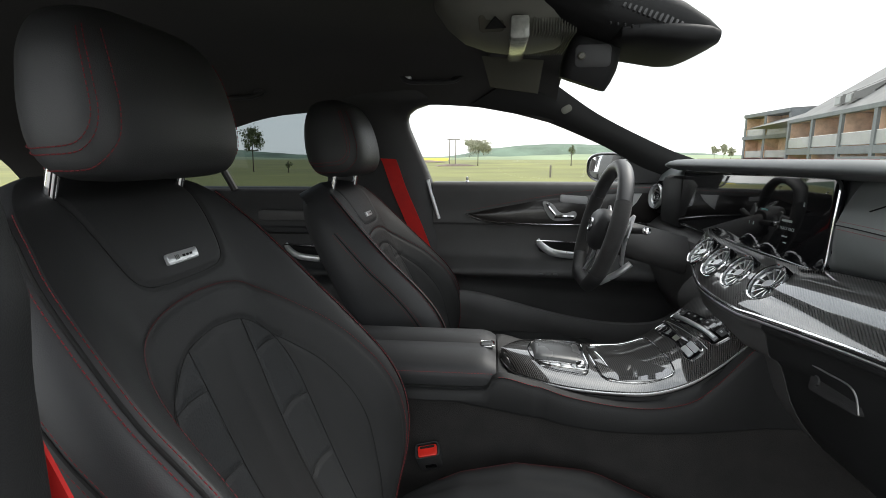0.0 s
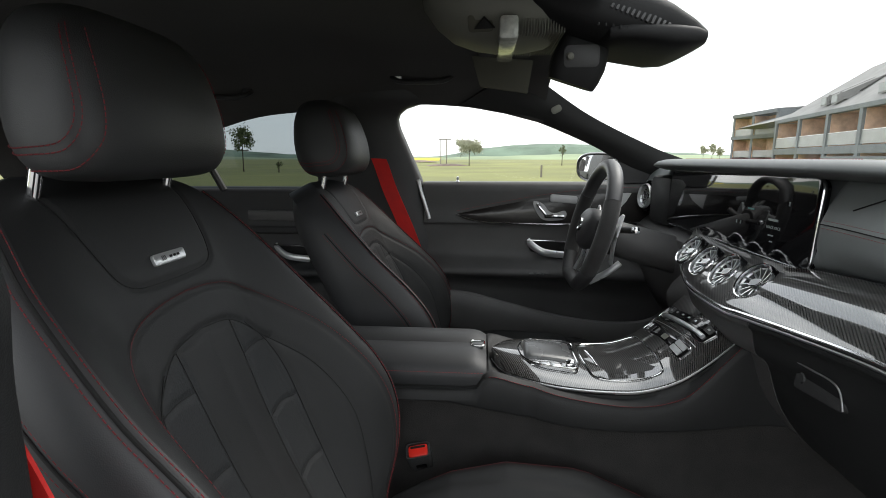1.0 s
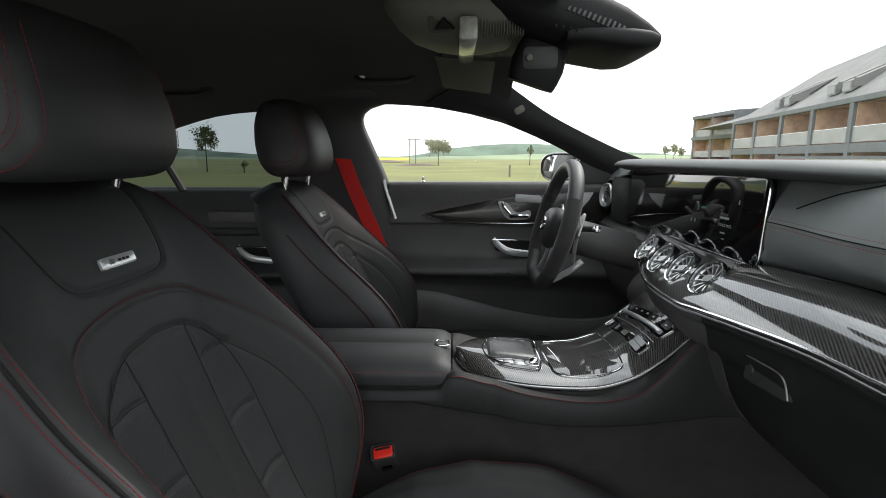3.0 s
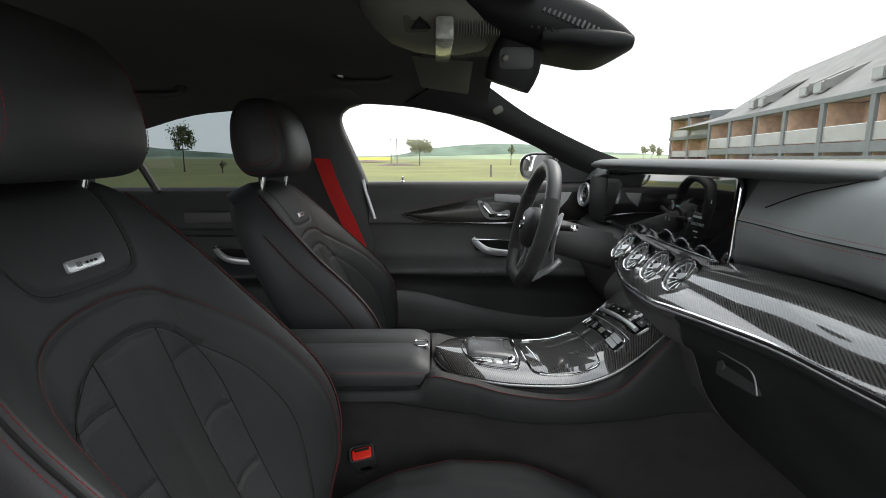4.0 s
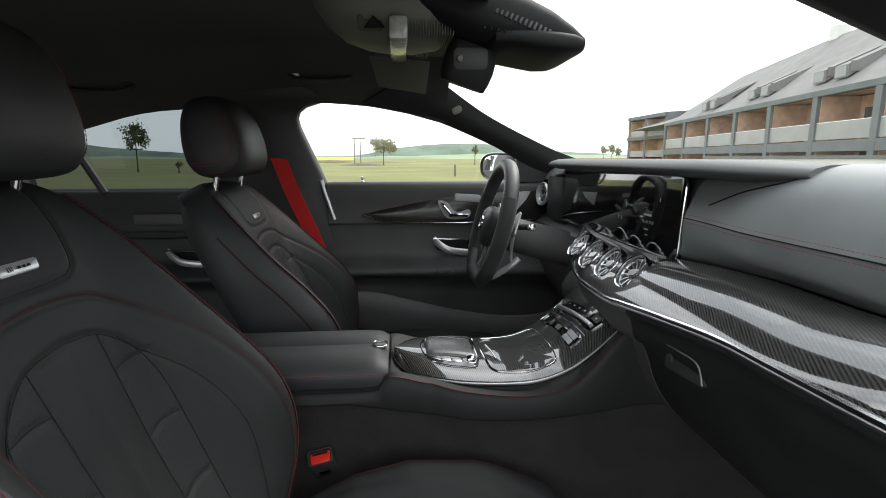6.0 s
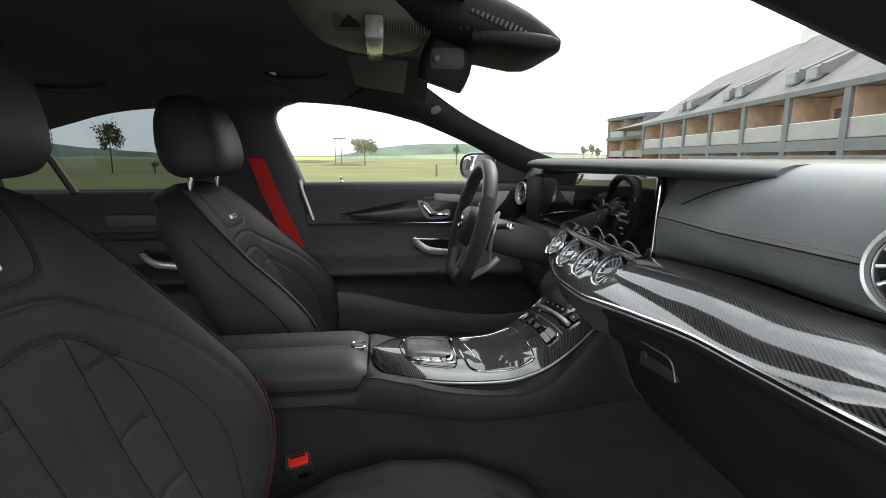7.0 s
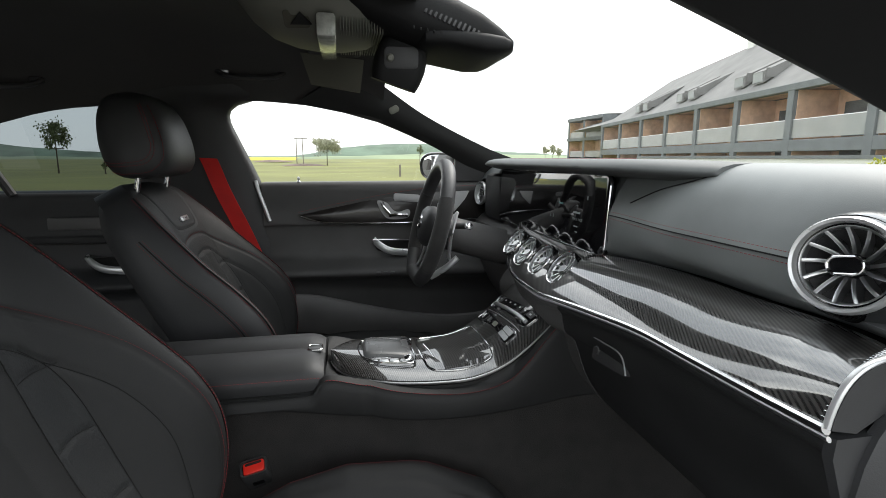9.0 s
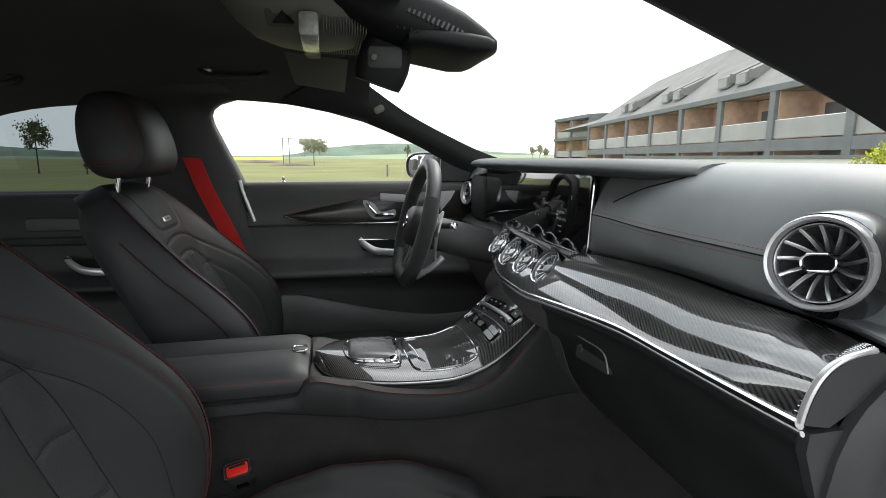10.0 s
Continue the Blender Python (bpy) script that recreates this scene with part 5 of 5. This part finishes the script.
        rings.append(ring)
    cu = part("cushion", loft(rings), [LEATHER, PERFORATED], seat, "leather seat cushion with raised bolsters", angle=60)
    n = len(rings[0])
    idx = np.zeros(len(cu.data.polygons), dtype=np.int32)
    for i in range(109):
        x = -0.06 + 0.58 * i / 109
        for k in range(89):
            if abs(-1 + 2 * k / 89) * 0.25 < 0.105 and x < 0.45:
                idx[i * n + k] = 1
    cu.data.polygons.foreach_set("material_index", idx)
    cu.matrix_local = Matrix.Diagonal((0.90, 1, 1, 1))
    for s in (-1, 1):
        path = []
        for x in np.linspace(0.06, 0.44, 40):
            rise = float(np.interp(x, [-0.06, 0.1, 0.35, 0.46, 0.505, 0.52], [0.465, 0.475, 0.500, 0.500, 0.482, 0.455]))
            bol = float(np.interp(x, [-0.06, 0.0, 0.1, 0.2, 0.32, 0.42, 0.5, 0.52], [0.01, 0.045, 0.075, 0.080, 0.062, 0.030, 0.004, 0.0]))
            wid = float(np.interp(x, [-0.06, 0.05, 0.2, 0.35, 0.46, 0.5, 0.52], [0.215, 0.245, 0.262, 0.262, 0.245, 0.215, 0.16]))
            path.append((x, s * wid * 0.905, rise + bol + 0.0006))
        part("stitching", dashes(path), THREAD, cu, "red cushion stitching")
    part("side_shield", loft([[(x, s * 0.25, 0.30), (x, s * 0.262, 0.31), (x, s * 0.265, 0.385), (x, s * 0.24, 0.40), (x, s * 0.2, 0.30)] for s in (1,) for x in np.linspace(-0.12, 0.42, 12)]), PLASTIC, seat)
    part("side_shield", loft([[(x, -0.2, 0.30), (x, -0.24, 0.40), (x, -0.265, 0.385), (x, -0.262, 0.31), (x, -0.25, 0.30)] for x in np.linspace(-0.12, 0.42, 12)]), PLASTIC, seat)
    return seat


HEAD = [(1.037, 0.55, 0.02), (1.040, 0.80, 0.035), (1.049, 0.93, 0.052), (1.071, 1.0, 0.064), (1.102, 1.0, 0.067), (1.132, 0.97, 0.064), (1.158, 0.93, 0.058), (1.180, 0.84, 0.048), (1.193, 0.70, 0.036), (1.200, 0.46, 0.02), (1.203, 0.14, 0.006)]


def head_ring(z, w, d):
    cx = -0.248 - 0.10 * (z - 1.10)
    ring = []
    for a in np.linspace(0, 2 * math.pi, 73)[:-1]:
        c, s = math.cos(a), math.sin(a)
        y = 0.121 * w * math.copysign(abs(s) ** 0.70, s) * (1.0 if c > 0 else 1 - 0.16 * abs(c))
        x = d * math.copysign(abs(c) ** 0.70, c) * (1.0 if c > 0 else 1.05)
        ring.append((cx + x + 0.010 * (y / 0.121) ** 2 * (c > 0), y, z))
    return ring


def head_rest():
    keys = sm([np.array(k) for k in HEAD], 4)
    return loft([head_ring(*k) for k in keys])


def head_point(z, deg, s):
    """A point on the head restraint's skin at height z, deg round from its front towards side s."""
    w, d = head_size(z)
    ring = head_ring(z, w * 1.012, d * 1.012)
    p = ring[int(round(deg / 5.0)) % 72]
    return np.array((p[0], p[1] if s > 0 else -p[1], z))


head_size = curve(HEAD)


def head_seams():
    out = []
    for s in (-1, 1):
        for turn, rise, lab in ((0, 0.0, "red seam stitching on the head restraint"), (5, 0.006, "red seam stitching on the head restraint"), (-15, -0.014, "red outer stitching on the head restraint")):
            keys = [(140, 1.068 + rise), (120, 1.064 + rise), (100, 1.062 + rise), (82 + turn * 0.5, 1.066 + rise), (70 + turn, 1.080 + rise * 0.5), (65 + turn, 1.10), (65 + turn, 1.13), (65 + turn, 1.155), (65 + turn, 1.175)]
            pts = []
            for a, z in sm(keys, 6):
                k = math.floor(a / 5.0)
                f = a / 5.0 - k
                pts.append(head_point(z, 5.0 * k, s) * (1 - f) + head_point(z, 5.0 * (k + 1), s) * f)
            out.append((pts, lab))
    return out


pass_seat = build_seat()
drive_seat = copy_thing(pass_seat, Matrix.Translation((-0.092, 0.405, -0.024)) @ pose(0, 0, 0, 0, -3, 0))
for o in drive_seat.children:
    if o.name.startswith("head_restraint"):
        o.matrix_local = Matrix.Translation((-0.268, 0, 1.052)) @ Matrix.Diagonal((1.18, 1.12, 1.16, 1)) @ Matrix.Translation((0.248, 0, -1.037))
drive_seat["label"] = "black leather sports seat behind the steering wheel"
buckle = thing("belt_buckle", "black belt buckle with a bright red release button", "belt buckle", Matrix.Translation((-0.130, -0.120, 0.556)) @ pose(0, 0, 0, 34, -10, 6))
part("body", loft([[(p[0], p[1], z) for p in rrect(0.043 * s, 0.028 * s, 0.006)] for s, z in ((0.80, -0.085), (0.94, -0.05), (1.0, -0.02), (1.0, 0.004), (0.97, 0.007), (0.86, 0.007), (0.84, 0.001))]), PLASTIC, buckle)
part("button", moved(slab(rrect(0.034, 0.020, 0.004), 0.008, 0.002), pose(0, 0, 0.0055)), REDPLASTIC, buckle, "bright red release button")
part("slot", moved(slab(rrect(0.026, 0.004, 0.0015), 0.002, 0.0004), pose(0, 0.006, 0.0062)), SEAM, buckle)
part("label_plate", moved(slab(rrect(0.020, 0.016, 0.003), 0.003, 0.001), Matrix.Translation((0, -0.0140, -0.028)) @ pose(0, 0, 0, 90)), PIANO, buckle)
part("stem", sweep([(0, 0, -0.08), (0.005, 0, -0.13), (0.01, 0, -0.2)], 0.012, 0.006), PLASTIC, buckle)
b2 = copy_thing(buckle, Matrix.Translation((-0.130, 0.124, 0.54)) @ pose(0, 0, 0, -4, -24, -10))


# ---- outdoors ----
GRASS = material("meadow_grass", (0.150, 0.156, 0.042), 0.95, grain=0.6, grain_scale=6, spread=0.35, blotch=0.12)
# Distance haze is mixed into the hill and field colours.
HILL = material("hazed_wooded_hill", (0.115, 0.165, 0.120), 1.0, spread=0.35, blotch=0.02)
HILLFIELD = material("hazed_field", (0.20, 0.25, 0.145), 1.0, spread=0.25, blotch=0.01)
RAPE = material("yellow_rape_field", (0.42, 0.36, 0.05), 0.95, spread=0.1, blotch=0.2)
# Pale on purpose: the unseen ground by the open door reflects light inside.
BOUNCE_GROUND = material("pale_bounce_ground", (0.22, 0.217, 0.21), 0.9, grain=0.8, grain_scale=80, spread=0.25, blotch=0.7)
BARK = material("tree_bark", (0.09, 0.07, 0.05), 0.9, grain=0.8, grain_scale=60)
# Leaves far paler than foliage: bright distance haze painted into the colour.
LEAF_HAZED = material("hazed_tree_leaf", (0.33, 0.34, 0.24), 0.7, spread=0.3, blotch=3)
LEAF = material("tree_leaf", (0.12, 0.145, 0.06), 0.7, spread=0.4, blotch=3)
LEAF_YELLOW = material("golden_shrub_leaf", (0.42, 0.44, 0.03), 0.7, spread=0.3, blotch=5)
STAKE = material("grey_wood_stake", (0.20, 0.18, 0.15), 0.9, grain=0.5, grain_scale=80)
SOIL = material("bark_mulch", (0.16, 0.12, 0.10), 1.0, grain=1, grain_scale=20, spread=0.3, blotch=2)
CONCRETE = material("grey_cladding", (0.15, 0.162, 0.17), 0.85, grain=0.4, grain_scale=12, spread=0.15, blotch=0.8)
TIMBER = material("warm_timber_wall", (0.62, 0.41, 0.29), 0.8, spread=0.2, blotch=1.5)
ROOFTILE = material("grey_shingle_roof", (0.19, 0.187, 0.184), 0.9, grain=0.6, grain_scale=10, spread=0.15, blotch=0.6)
WHITEWALL = material("pale_render", (0.70, 0.70, 0.68), 0.85, spread=0.06, blotch=1.0)
RAILGLASS = material("frosted_balcony_glass", (0.36, 0.375, 0.37), 0.25, spread=0.1, blotch=0.5)
RAILGLASS.node_tree.nodes["Principled BSDF"].inputs["Alpha"].default_value = 0.62
DARKGLASS = material("dark_window_glass", (0.10, 0.115, 0.12), 0.08, coat=0.5, spread=0.3, blotch=0.6)
CURTAIN = material("pale_curtain", (0.55, 0.56, 0.55), 0.9, spread=0.15, blotch=2)


def ground_z(x, y):
    r = math.hypot(x, y)
    z = 0.5 * math.exp(-(((x - 2) / 26) ** 2 + ((y - 75) / 16) ** 2)) + 0.35 * math.exp(-(((x - 12) / 14) ** 2 + ((y - 46) / 8) ** 2))
    z += 0.12 * noise.noise((x * 0.05, y * 0.05, 0)) * min(1, r / 20)
    return z if r > 12 else 0.0


radii = [0.0, 4, 8, 12, 16, 20, 25, 30, 36, 43, 50, 58, 66, 75, 85, 100, 120, 150, 200, 300, 450, 700, 1100, 1800, 3000]
rings = [[(r * math.cos(a), r * math.sin(a), (ground_z(r * math.cos(a), r * math.sin(a)) if r < 300 else -0.3)) for a in np.linspace(0, 2 * math.pi, 145)[:-1]] for r in [0.01] + radii[1:]]
tagged(part("ground", loft(rings, cap=False), GRASS), "mown green and straw coloured meadow", "meadow", kind="structure")
# Unseen slab added as a light reflector below the door opening.
tagged(part("bounce_ground", box(0, -6, 0.006, 26, 18, 0.012), BOUNCE_GROUND), "unseen pale ground added to bounce light into the car", "paving", kind="structure")


def ridge(name, y, x0, x1, base, tops, mat, label):
    pts = sm([(x, 0, h) for x, h in tops], 10)
    k = np.linspace(x0, x1, 160)
    row = []
    for x in k:
        h = float(np.interp(x, [p[0] for p in pts], [p[2] for p in pts])) + 1.2 * noise.noise((x * 0.03, y * 0.01, 1)) + 0.5 * noise.noise((x * 0.15, 0, 2))
        row.append([(x, y - 90, base), (x, y - 30, base + 0.75 * (h - base)), (x, y, h), (x, y + 60, base)])
    ob = part(name, loft(row, closed=False), mat)
    return tagged(ob, label, "hill", kind="structure")


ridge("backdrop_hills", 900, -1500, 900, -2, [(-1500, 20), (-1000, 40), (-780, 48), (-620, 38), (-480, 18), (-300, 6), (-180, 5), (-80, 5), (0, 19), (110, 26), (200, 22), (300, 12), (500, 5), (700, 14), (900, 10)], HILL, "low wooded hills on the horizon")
ridge("backdrop_fields", 620, -1200, 800, -2, [(-1200, 6), (-700, 7), (-420, 4), (-150, 0.5), (0, 3), (110, 6), (230, 5), (380, 3), (560, 4), (800, 2)], HILLFIELD, "green fields below the hills, paled by haze")
tagged(part("backdrop_rape_field", loft([[(-62 + 3 * k, 262, -0.1), (-62 + 3 * k, 268, 1.15), (-62 + 3 * k, 300, 1.4)] for k in range(14)], closed=False), RAPE), "yellow flowering field far off", "field", kind="structure")


def leaf_cloud(center, rx, rz, n, size, seed, gaps=0.35):
    rnd = random.Random(seed)
    v, f = [], []
    clumps = []
    for _ in range(26):
        a, b = rnd.uniform(0, 2 * math.pi), math.acos(rnd.uniform(-0.9, 1))
        q = rnd.uniform(0.35, 1.0)
        clumps.append((rx * q * math.sin(b) * math.cos(a), rx * q * math.sin(b) * math.sin(a), rz * q * math.cos(b), rnd.uniform(0.16, 0.34) * rx))
    for _ in range(n):
        cx, cy, cz, cr = rnd.choice(clumps)
        p = Vector((rnd.gauss(cx, cr * 0.6), rnd.gauss(cy, cr * 0.6), rnd.gauss(cz, cr * 0.6))) + Vector(center)
        m = Euler((rnd.uniform(0, 6.3), rnd.uniform(0, 6.3), rnd.uniform(0, 6.3))).to_matrix()
        s = size * rnd.uniform(0.6, 1.3)
        o = len(v)
        for q in ((-0.5, 0, 0), (0, -0.3, 0.05), (0.6, 0, 0), (0, 0.3, 0.05)):
            v.append(tuple(p + m @ Vector(q) * s))
        f.append((o, o + 1, o + 2, o + 3))
    return v, f


def limbs(base, top, r, n, reach, seed):
    rnd = random.Random(seed)
    b, t = Vector(base), Vector(top)
    geos = []
    for k in range(n):
        u = 0.45 + 0.5 * k / n
        p = b.lerp(t, u)
        a = rnd.uniform(0, 6.3)
        e = p + Vector((math.cos(a) * reach, math.sin(a) * reach, reach * rnd.uniform(0.5, 1.0)))
        geos.append(sweep([p, p.lerp(e, 0.5) + Vector((0, 0, 0.05)), e], r * 0.3, n=5))
    return join(*geos)


def young_tree(x, y, height, crown, label, seed, staked=True, leaves=1500, leaf=0.16, foliage=None):
    z0 = ground_z(x, y)
    t = thing("tree", label, "tree", Matrix.Translation((x, y, z0)))
    tip = (0.06 * height * 0.3, 0, height * 0.92)
    part("trunk", loft([[(0.02 * height * u * u + r * math.cos(a), r * math.sin(a), height * 0.92 * u) for a in np.linspace(0, 2 * math.pi, 9)[:-1]] for u, r in ((0, 0.07), (0.1, 0.05), (0.4, 0.04), (0.7, 0.03), (1.0, 0.01))]), BARK, t)
    part("limbs", limbs((0, 0, 0), tip, 0.05, 9, crown * 0.7, seed), BARK, t)
    part("crown", leaf_cloud((0.02, 0, height * 0.70), crown, height * 0.27, leaves, leaf, seed), foliage or LEAF, t, smooth=False)
    if staked:
        for s in (-1, 1):
            part("stake", sweep([(s * 0.42, 0.1, -0.05), (s * 0.42, 0.1, height * 0.46)], 0.035, n=6), STAKE, t)
        part("crossbar", box(0, 0.1, height * 0.45, 0.95, 0.05, 0.08, 0.01), STAKE, t)
    return t


young_tree(-19.4, 39.1, 3.75, 0.95, "young staked tree with a sparse green crown", 5)
young_tree(-1.77, 59.1, 3.2, 1.5, "round young tree with grey-green leaves on the meadow", 8, False, 4200, 0.17, LEAF_HAZED)
young_tree(8.9, 59.1, 2.4, 0.36, "slim young tree on the meadow", 11, False, 420, 0.13)
young_tree(-45, 61, 3.2, 1.5, "low bushy tree far behind the car", 13, False, 1600, 0.26)
young_tree(-52, 66, 3.6, 1.8, "low bushy tree far behind the car", 14, False, 1600, 0.26)
young_tree(-39, 50, 2.2, 1.0, "low bushy tree far behind the car", 19, False, 1000, 0.2)
young_tree(-15.4, 36.5, 0.85, 0.36, "small sapling bush in the grass", 16, False, 160, 0.1)
for k, (x, y, s) in enumerate(((50.2, 122, 4.0), (53.0, 124, 4.6), (55.6, 126, 3.6))):
    young_tree(x, y, s, 1.0, "green tree beside the hotel, paled by haze", 30 + k, False, 900, 0.3, LEAF_HAZED)

fr = thing("tree_support_frame", "tall grey wooden tree support frame on a mulch bed", "wooden frame", Matrix.Translation((-4.75, 59.1, ground_z(-4.75, 59.1))))
for s in (-1, 1):
    part("post", sweep([(s * 0.35, 0, -0.1), (s * 0.33, 0, 3.05)], 0.05, n=8), STAKE, fr)
part("crossbar", box(0.15, 0, 3.05, 1.5, 0.07, 0.10, 0.01), STAKE, fr)
mb = thing("mulch_bed", "brown bark mulch bed in the meadow", "mulch bed", Matrix.Translation((-4.3, 59.0, ground_z(-4.3, 59.0))))
part("heap", loft([[(2.6 * r * math.cos(a), 1.6 * r * math.sin(a), 0.26 * (1 - r ** 2) + 0.03 * math.sin(5 * a) * r) for a in np.linspace(0, 2 * math.pi, 25)[:-1]] for r in (1.05, 0.8, 0.5, 0.2, 0.02)]), SOIL, mb)
mb2 = copy_thing(mb, Matrix.Translation((-9.6, 74, ground_z(-9.6, 74) + 0.1)))
bol = thing("bollard", "short dark wooden bollard in the grass", "bollard", Matrix.Translation((3.0, 26.5, ground_z(3.0, 26.5))))
part("post", loft([[(p[0], p[1], z) for p in rrect(0.10 * s, 0.10 * s, 0.02)] for s, z in ((1, -0.05), (1, 0.60), (0.92, 0.63), (0.7, 0.635))]), STAKE, bol)


# ---- hotel ----
E0 = Vector((29.2, 26.4, 0))
along = Vector((0.2013, 0.9795, 0)).normalized()
back = Vector((along.y, -along.x, 0))
HM = Matrix(((along.x, back.x, 0, E0.x), (along.y, back.y, 0, E0.y), (0, 0, 1, 0), (0, 0, 0, 1)))
hotel = thing("hotel", "long grey hotel with timber balconies and pitched roof", "hotel building", HM)
posts = [-38.0, -31.2, -24.4, -17.6, -10.8, -4.0, 2.9, 9.5, 16.2, 23.0, 30.0, 37.6, 45.5]
EAVE, FLOOR1, RAIL = 5.95, 2.25, 3.55


def hb(name, s0, s1, d0, d1, z0, z1, mat, label="", bev=0.0, parent=None):
    return part(name, box((s0 + s1) / 2, (d0 + d1) / 2, (z0 + z1) / 2, abs(s1 - s0), abs(d1 - d0), z1 - z0, bev), mat, parent or hotel, label, smooth=False)


hb("back_wall", posts[0], 45.5, 3.0, 12.0, 0, 5.9, CONCRETE)
hb("fascia", posts[0] - 0.3, 45.9, -0.15, 0.5, EAVE - 0.45, EAVE, CONCRETE, "grey eaves band", 0.03)
hb("floor_band", posts[0] - 0.3, 45.8, -0.1, 3.0, FLOOR1 - 0.75, FLOOR1, CONCRETE, "grey floor band", 0.03)
hb("soffit", posts[0] - 0.3, 45.8, 0.5, 3.0, EAVE - 0.35, EAVE - 0.1, TIMBER)
hb("plinth", posts[0] - 0.3, 45.8, 0.0, 3.0, 0.0, 0.25, CONCRETE)
for i, s in enumerate(posts):
    hb("post", s - 0.32, s + 0.32, -0.12, 3.0, 0.0, EAVE - 0.45, CONCRETE, "", 0.02)
for i, (a, b) in enumerate(zip(posts, posts[1:])):
    for z0, z1, lev in ((FLOOR1, EAVE - 0.45, 1), (0.25, FLOOR1 - 0.75, 0)):
        bay = part("balcony", box((a + b) / 2, 2.9, (z0 + z1) / 2, b - a - 0.66, 0.12, z1 - z0), TIMBER, hotel, "timber lined balcony recess", smooth=False)
        part("window", box((a + b) / 2 + 0.9, 2.80, z0 + 1.3, (b - a) * 0.42, 0.06, 2.2 if lev else 1.1), DARKGLASS, bay, smooth=False)
        part("curtain", box((a + b) / 2 + 0.1, 2.74, z0 + 1.3, 0.7, 0.05, 2.1 if lev else 1.0), CURTAIN, bay, smooth=False)
        for sgn, e in ((1, a + 0.36), (-1, b - 0.36)):
            part("side_wall", box(e, 1.5, (z0 + z1) / 2, 0.06, 2.7, z1 - z0), TIMBER, bay, smooth=False)
        if lev:
            part("railing", box((a + b) / 2, 0.02, (z0 + RAIL) / 2 + 0.05, b - a - 0.7, 0.03, RAIL - z0 - 0.1), RAILGLASS, bay, "frosted glass railing", smooth=False)
            part("rail_top", box((a + b) / 2, 0.02, RAIL + 0.02, b - a - 0.7, 0.05, 0.04), SATIN, bay, smooth=False)
# roof with ridge behind the facade
RISE, DEEP = 7.2, 9.5
roof_rings = [[(s, 0.2, EAVE), (s, DEEP, EAVE + h), (s, DEEP * 2, EAVE), (s, DEEP, EAVE - 0.3)] for s, h in ((posts[0], RISE), (25.0, RISE * 0.97), (45.0, RISE * 0.86), (66.0, RISE * 0.42))]
hroof = part("roof", loft(roof_rings), ROOFTILE, hotel, "grey shingle roof", smooth=False)
for s in (-12.5, -2.5, 8.0, 19.0, 31.0):
    for off in (0.0, 2.6):
        d = 1.9
        z = EAVE + RISE * (d - 0.2) / (DEEP - 0.2)
        dm = part("dormer", ([(s + off, d - 0.9, z - 0.55), (s + off + 1.5, d - 0.9, z - 0.55), (s + off + 1.5, d - 0.9, z + 0.35), (s + off, d - 0.9, z + 0.35), (s + off, d + 3.4, z + 2.35), (s + off + 1.5, d + 3.4, z + 2.35)], [(0, 1, 2, 3), (3, 2, 5, 4), (0, 3, 4), (1, 5, 2)]), ROOFTILE, hroof, "raised roof window", smooth=False)
        part("dormer_glass", box(s + off + 0.75, d - 0.93, z - 0.08, 1.25, 0.05, 0.72), RAILGLASS, hroof, smooth=False)
        part("dormer_cheek", box(s + off - 0.03, d + 0.3, z + 0.2, 0.08, 2.2, 0.7), ROOFTILE, hroof, smooth=False)
hb("chimney", 3.0, 4.6, 9.0, 10.4, 11.5, 14.6, WHITEWALL, "pale chimney", 0.05)
hb("chimney", 24.0, 25.2, 9.0, 10.4, 11.5, 13.9, WHITEWALL, "pale chimney", 0.05)
# end wing, standing farther off
wing = thing("hotel_wing", "dark framed end wing of the hotel with balconies", "building wing", Matrix.Translation((0, 0, 0)))
WX = 45.2
for j, (y0, y1) in enumerate(((84.0, 90.5), (91.2, 97.2))):
    for z0, z1 in ((1.2, 4.3), (4.9, 8.0)):
        b = part("balcony", box(WX + 2.2, (y0 + y1) / 2, (z0 + z1) / 2, 0.1, y1 - y0, z1 - z0), TIMBER, wing, "timber lined balcony recess", smooth=False)
        part("railing", box(WX + 0.1, (y0 + y1) / 2, z0 + 0.6, 0.05, y1 - y0, 1.15), RAILGLASS, b, smooth=False)
        part("side_wall", box(WX + 1.1, y1 - 0.05, (z0 + z1) / 2, 2.2, 0.1, z1 - z0), TIMBER, b, smooth=False)
for y in (83.65, 90.85, 97.5):
    part("post", box(WX + 1.1, y, 4.3, 2.4, 0.7, 8.6), CONCRETE, wing, smooth=False)
for z in (0.6, 4.6, 8.4):
    part("floor_band", box(WX + 1.0, 90.6, z, 2.7, 14.4, 0.6), CONCRETE, wing, smooth=False)
part("core", box(WX + 6.3, 90.6, 4.3, 8.0, 14.4, 8.6), CONCRETE, wing, smooth=False)
part("roof", loft([[(WX - 0.2, y, 8.7), (WX + 6, y, 9.1), (WX + 12, y, 8.7), (WX + 6, y, 8.5)] for y in (83.3, 98.0)]), ROOFTILE, wing, smooth=False)

low = thing("low_wall", "low pale garden wall with a dark cap", "garden wall")
part("wall", box(22.5, 23.0, 0.5, 0.4, 24.0, 1.02), WHITEWALL, low, smooth=False)
part("cap", box(22.5, 23.0, 1.10, 0.6, 24.2, 0.16), CONCRETE, low, smooth=False)
bush = thing("shrub", "bright yellow-green shrub beside the wall", "shrub", Matrix.Translation((20.0, 13.7, 0)))
part("stems", limbs((0, 0, -0.3), (0, 0, 0.9), 0.06, 8, 0.6, 3), BARK, bush)
part("leaves", leaf_cloud((0, 0, 0.8), 1.2, 0.75, 2600, 0.13, 77), LEAF_YELLOW, bush, smooth=False)
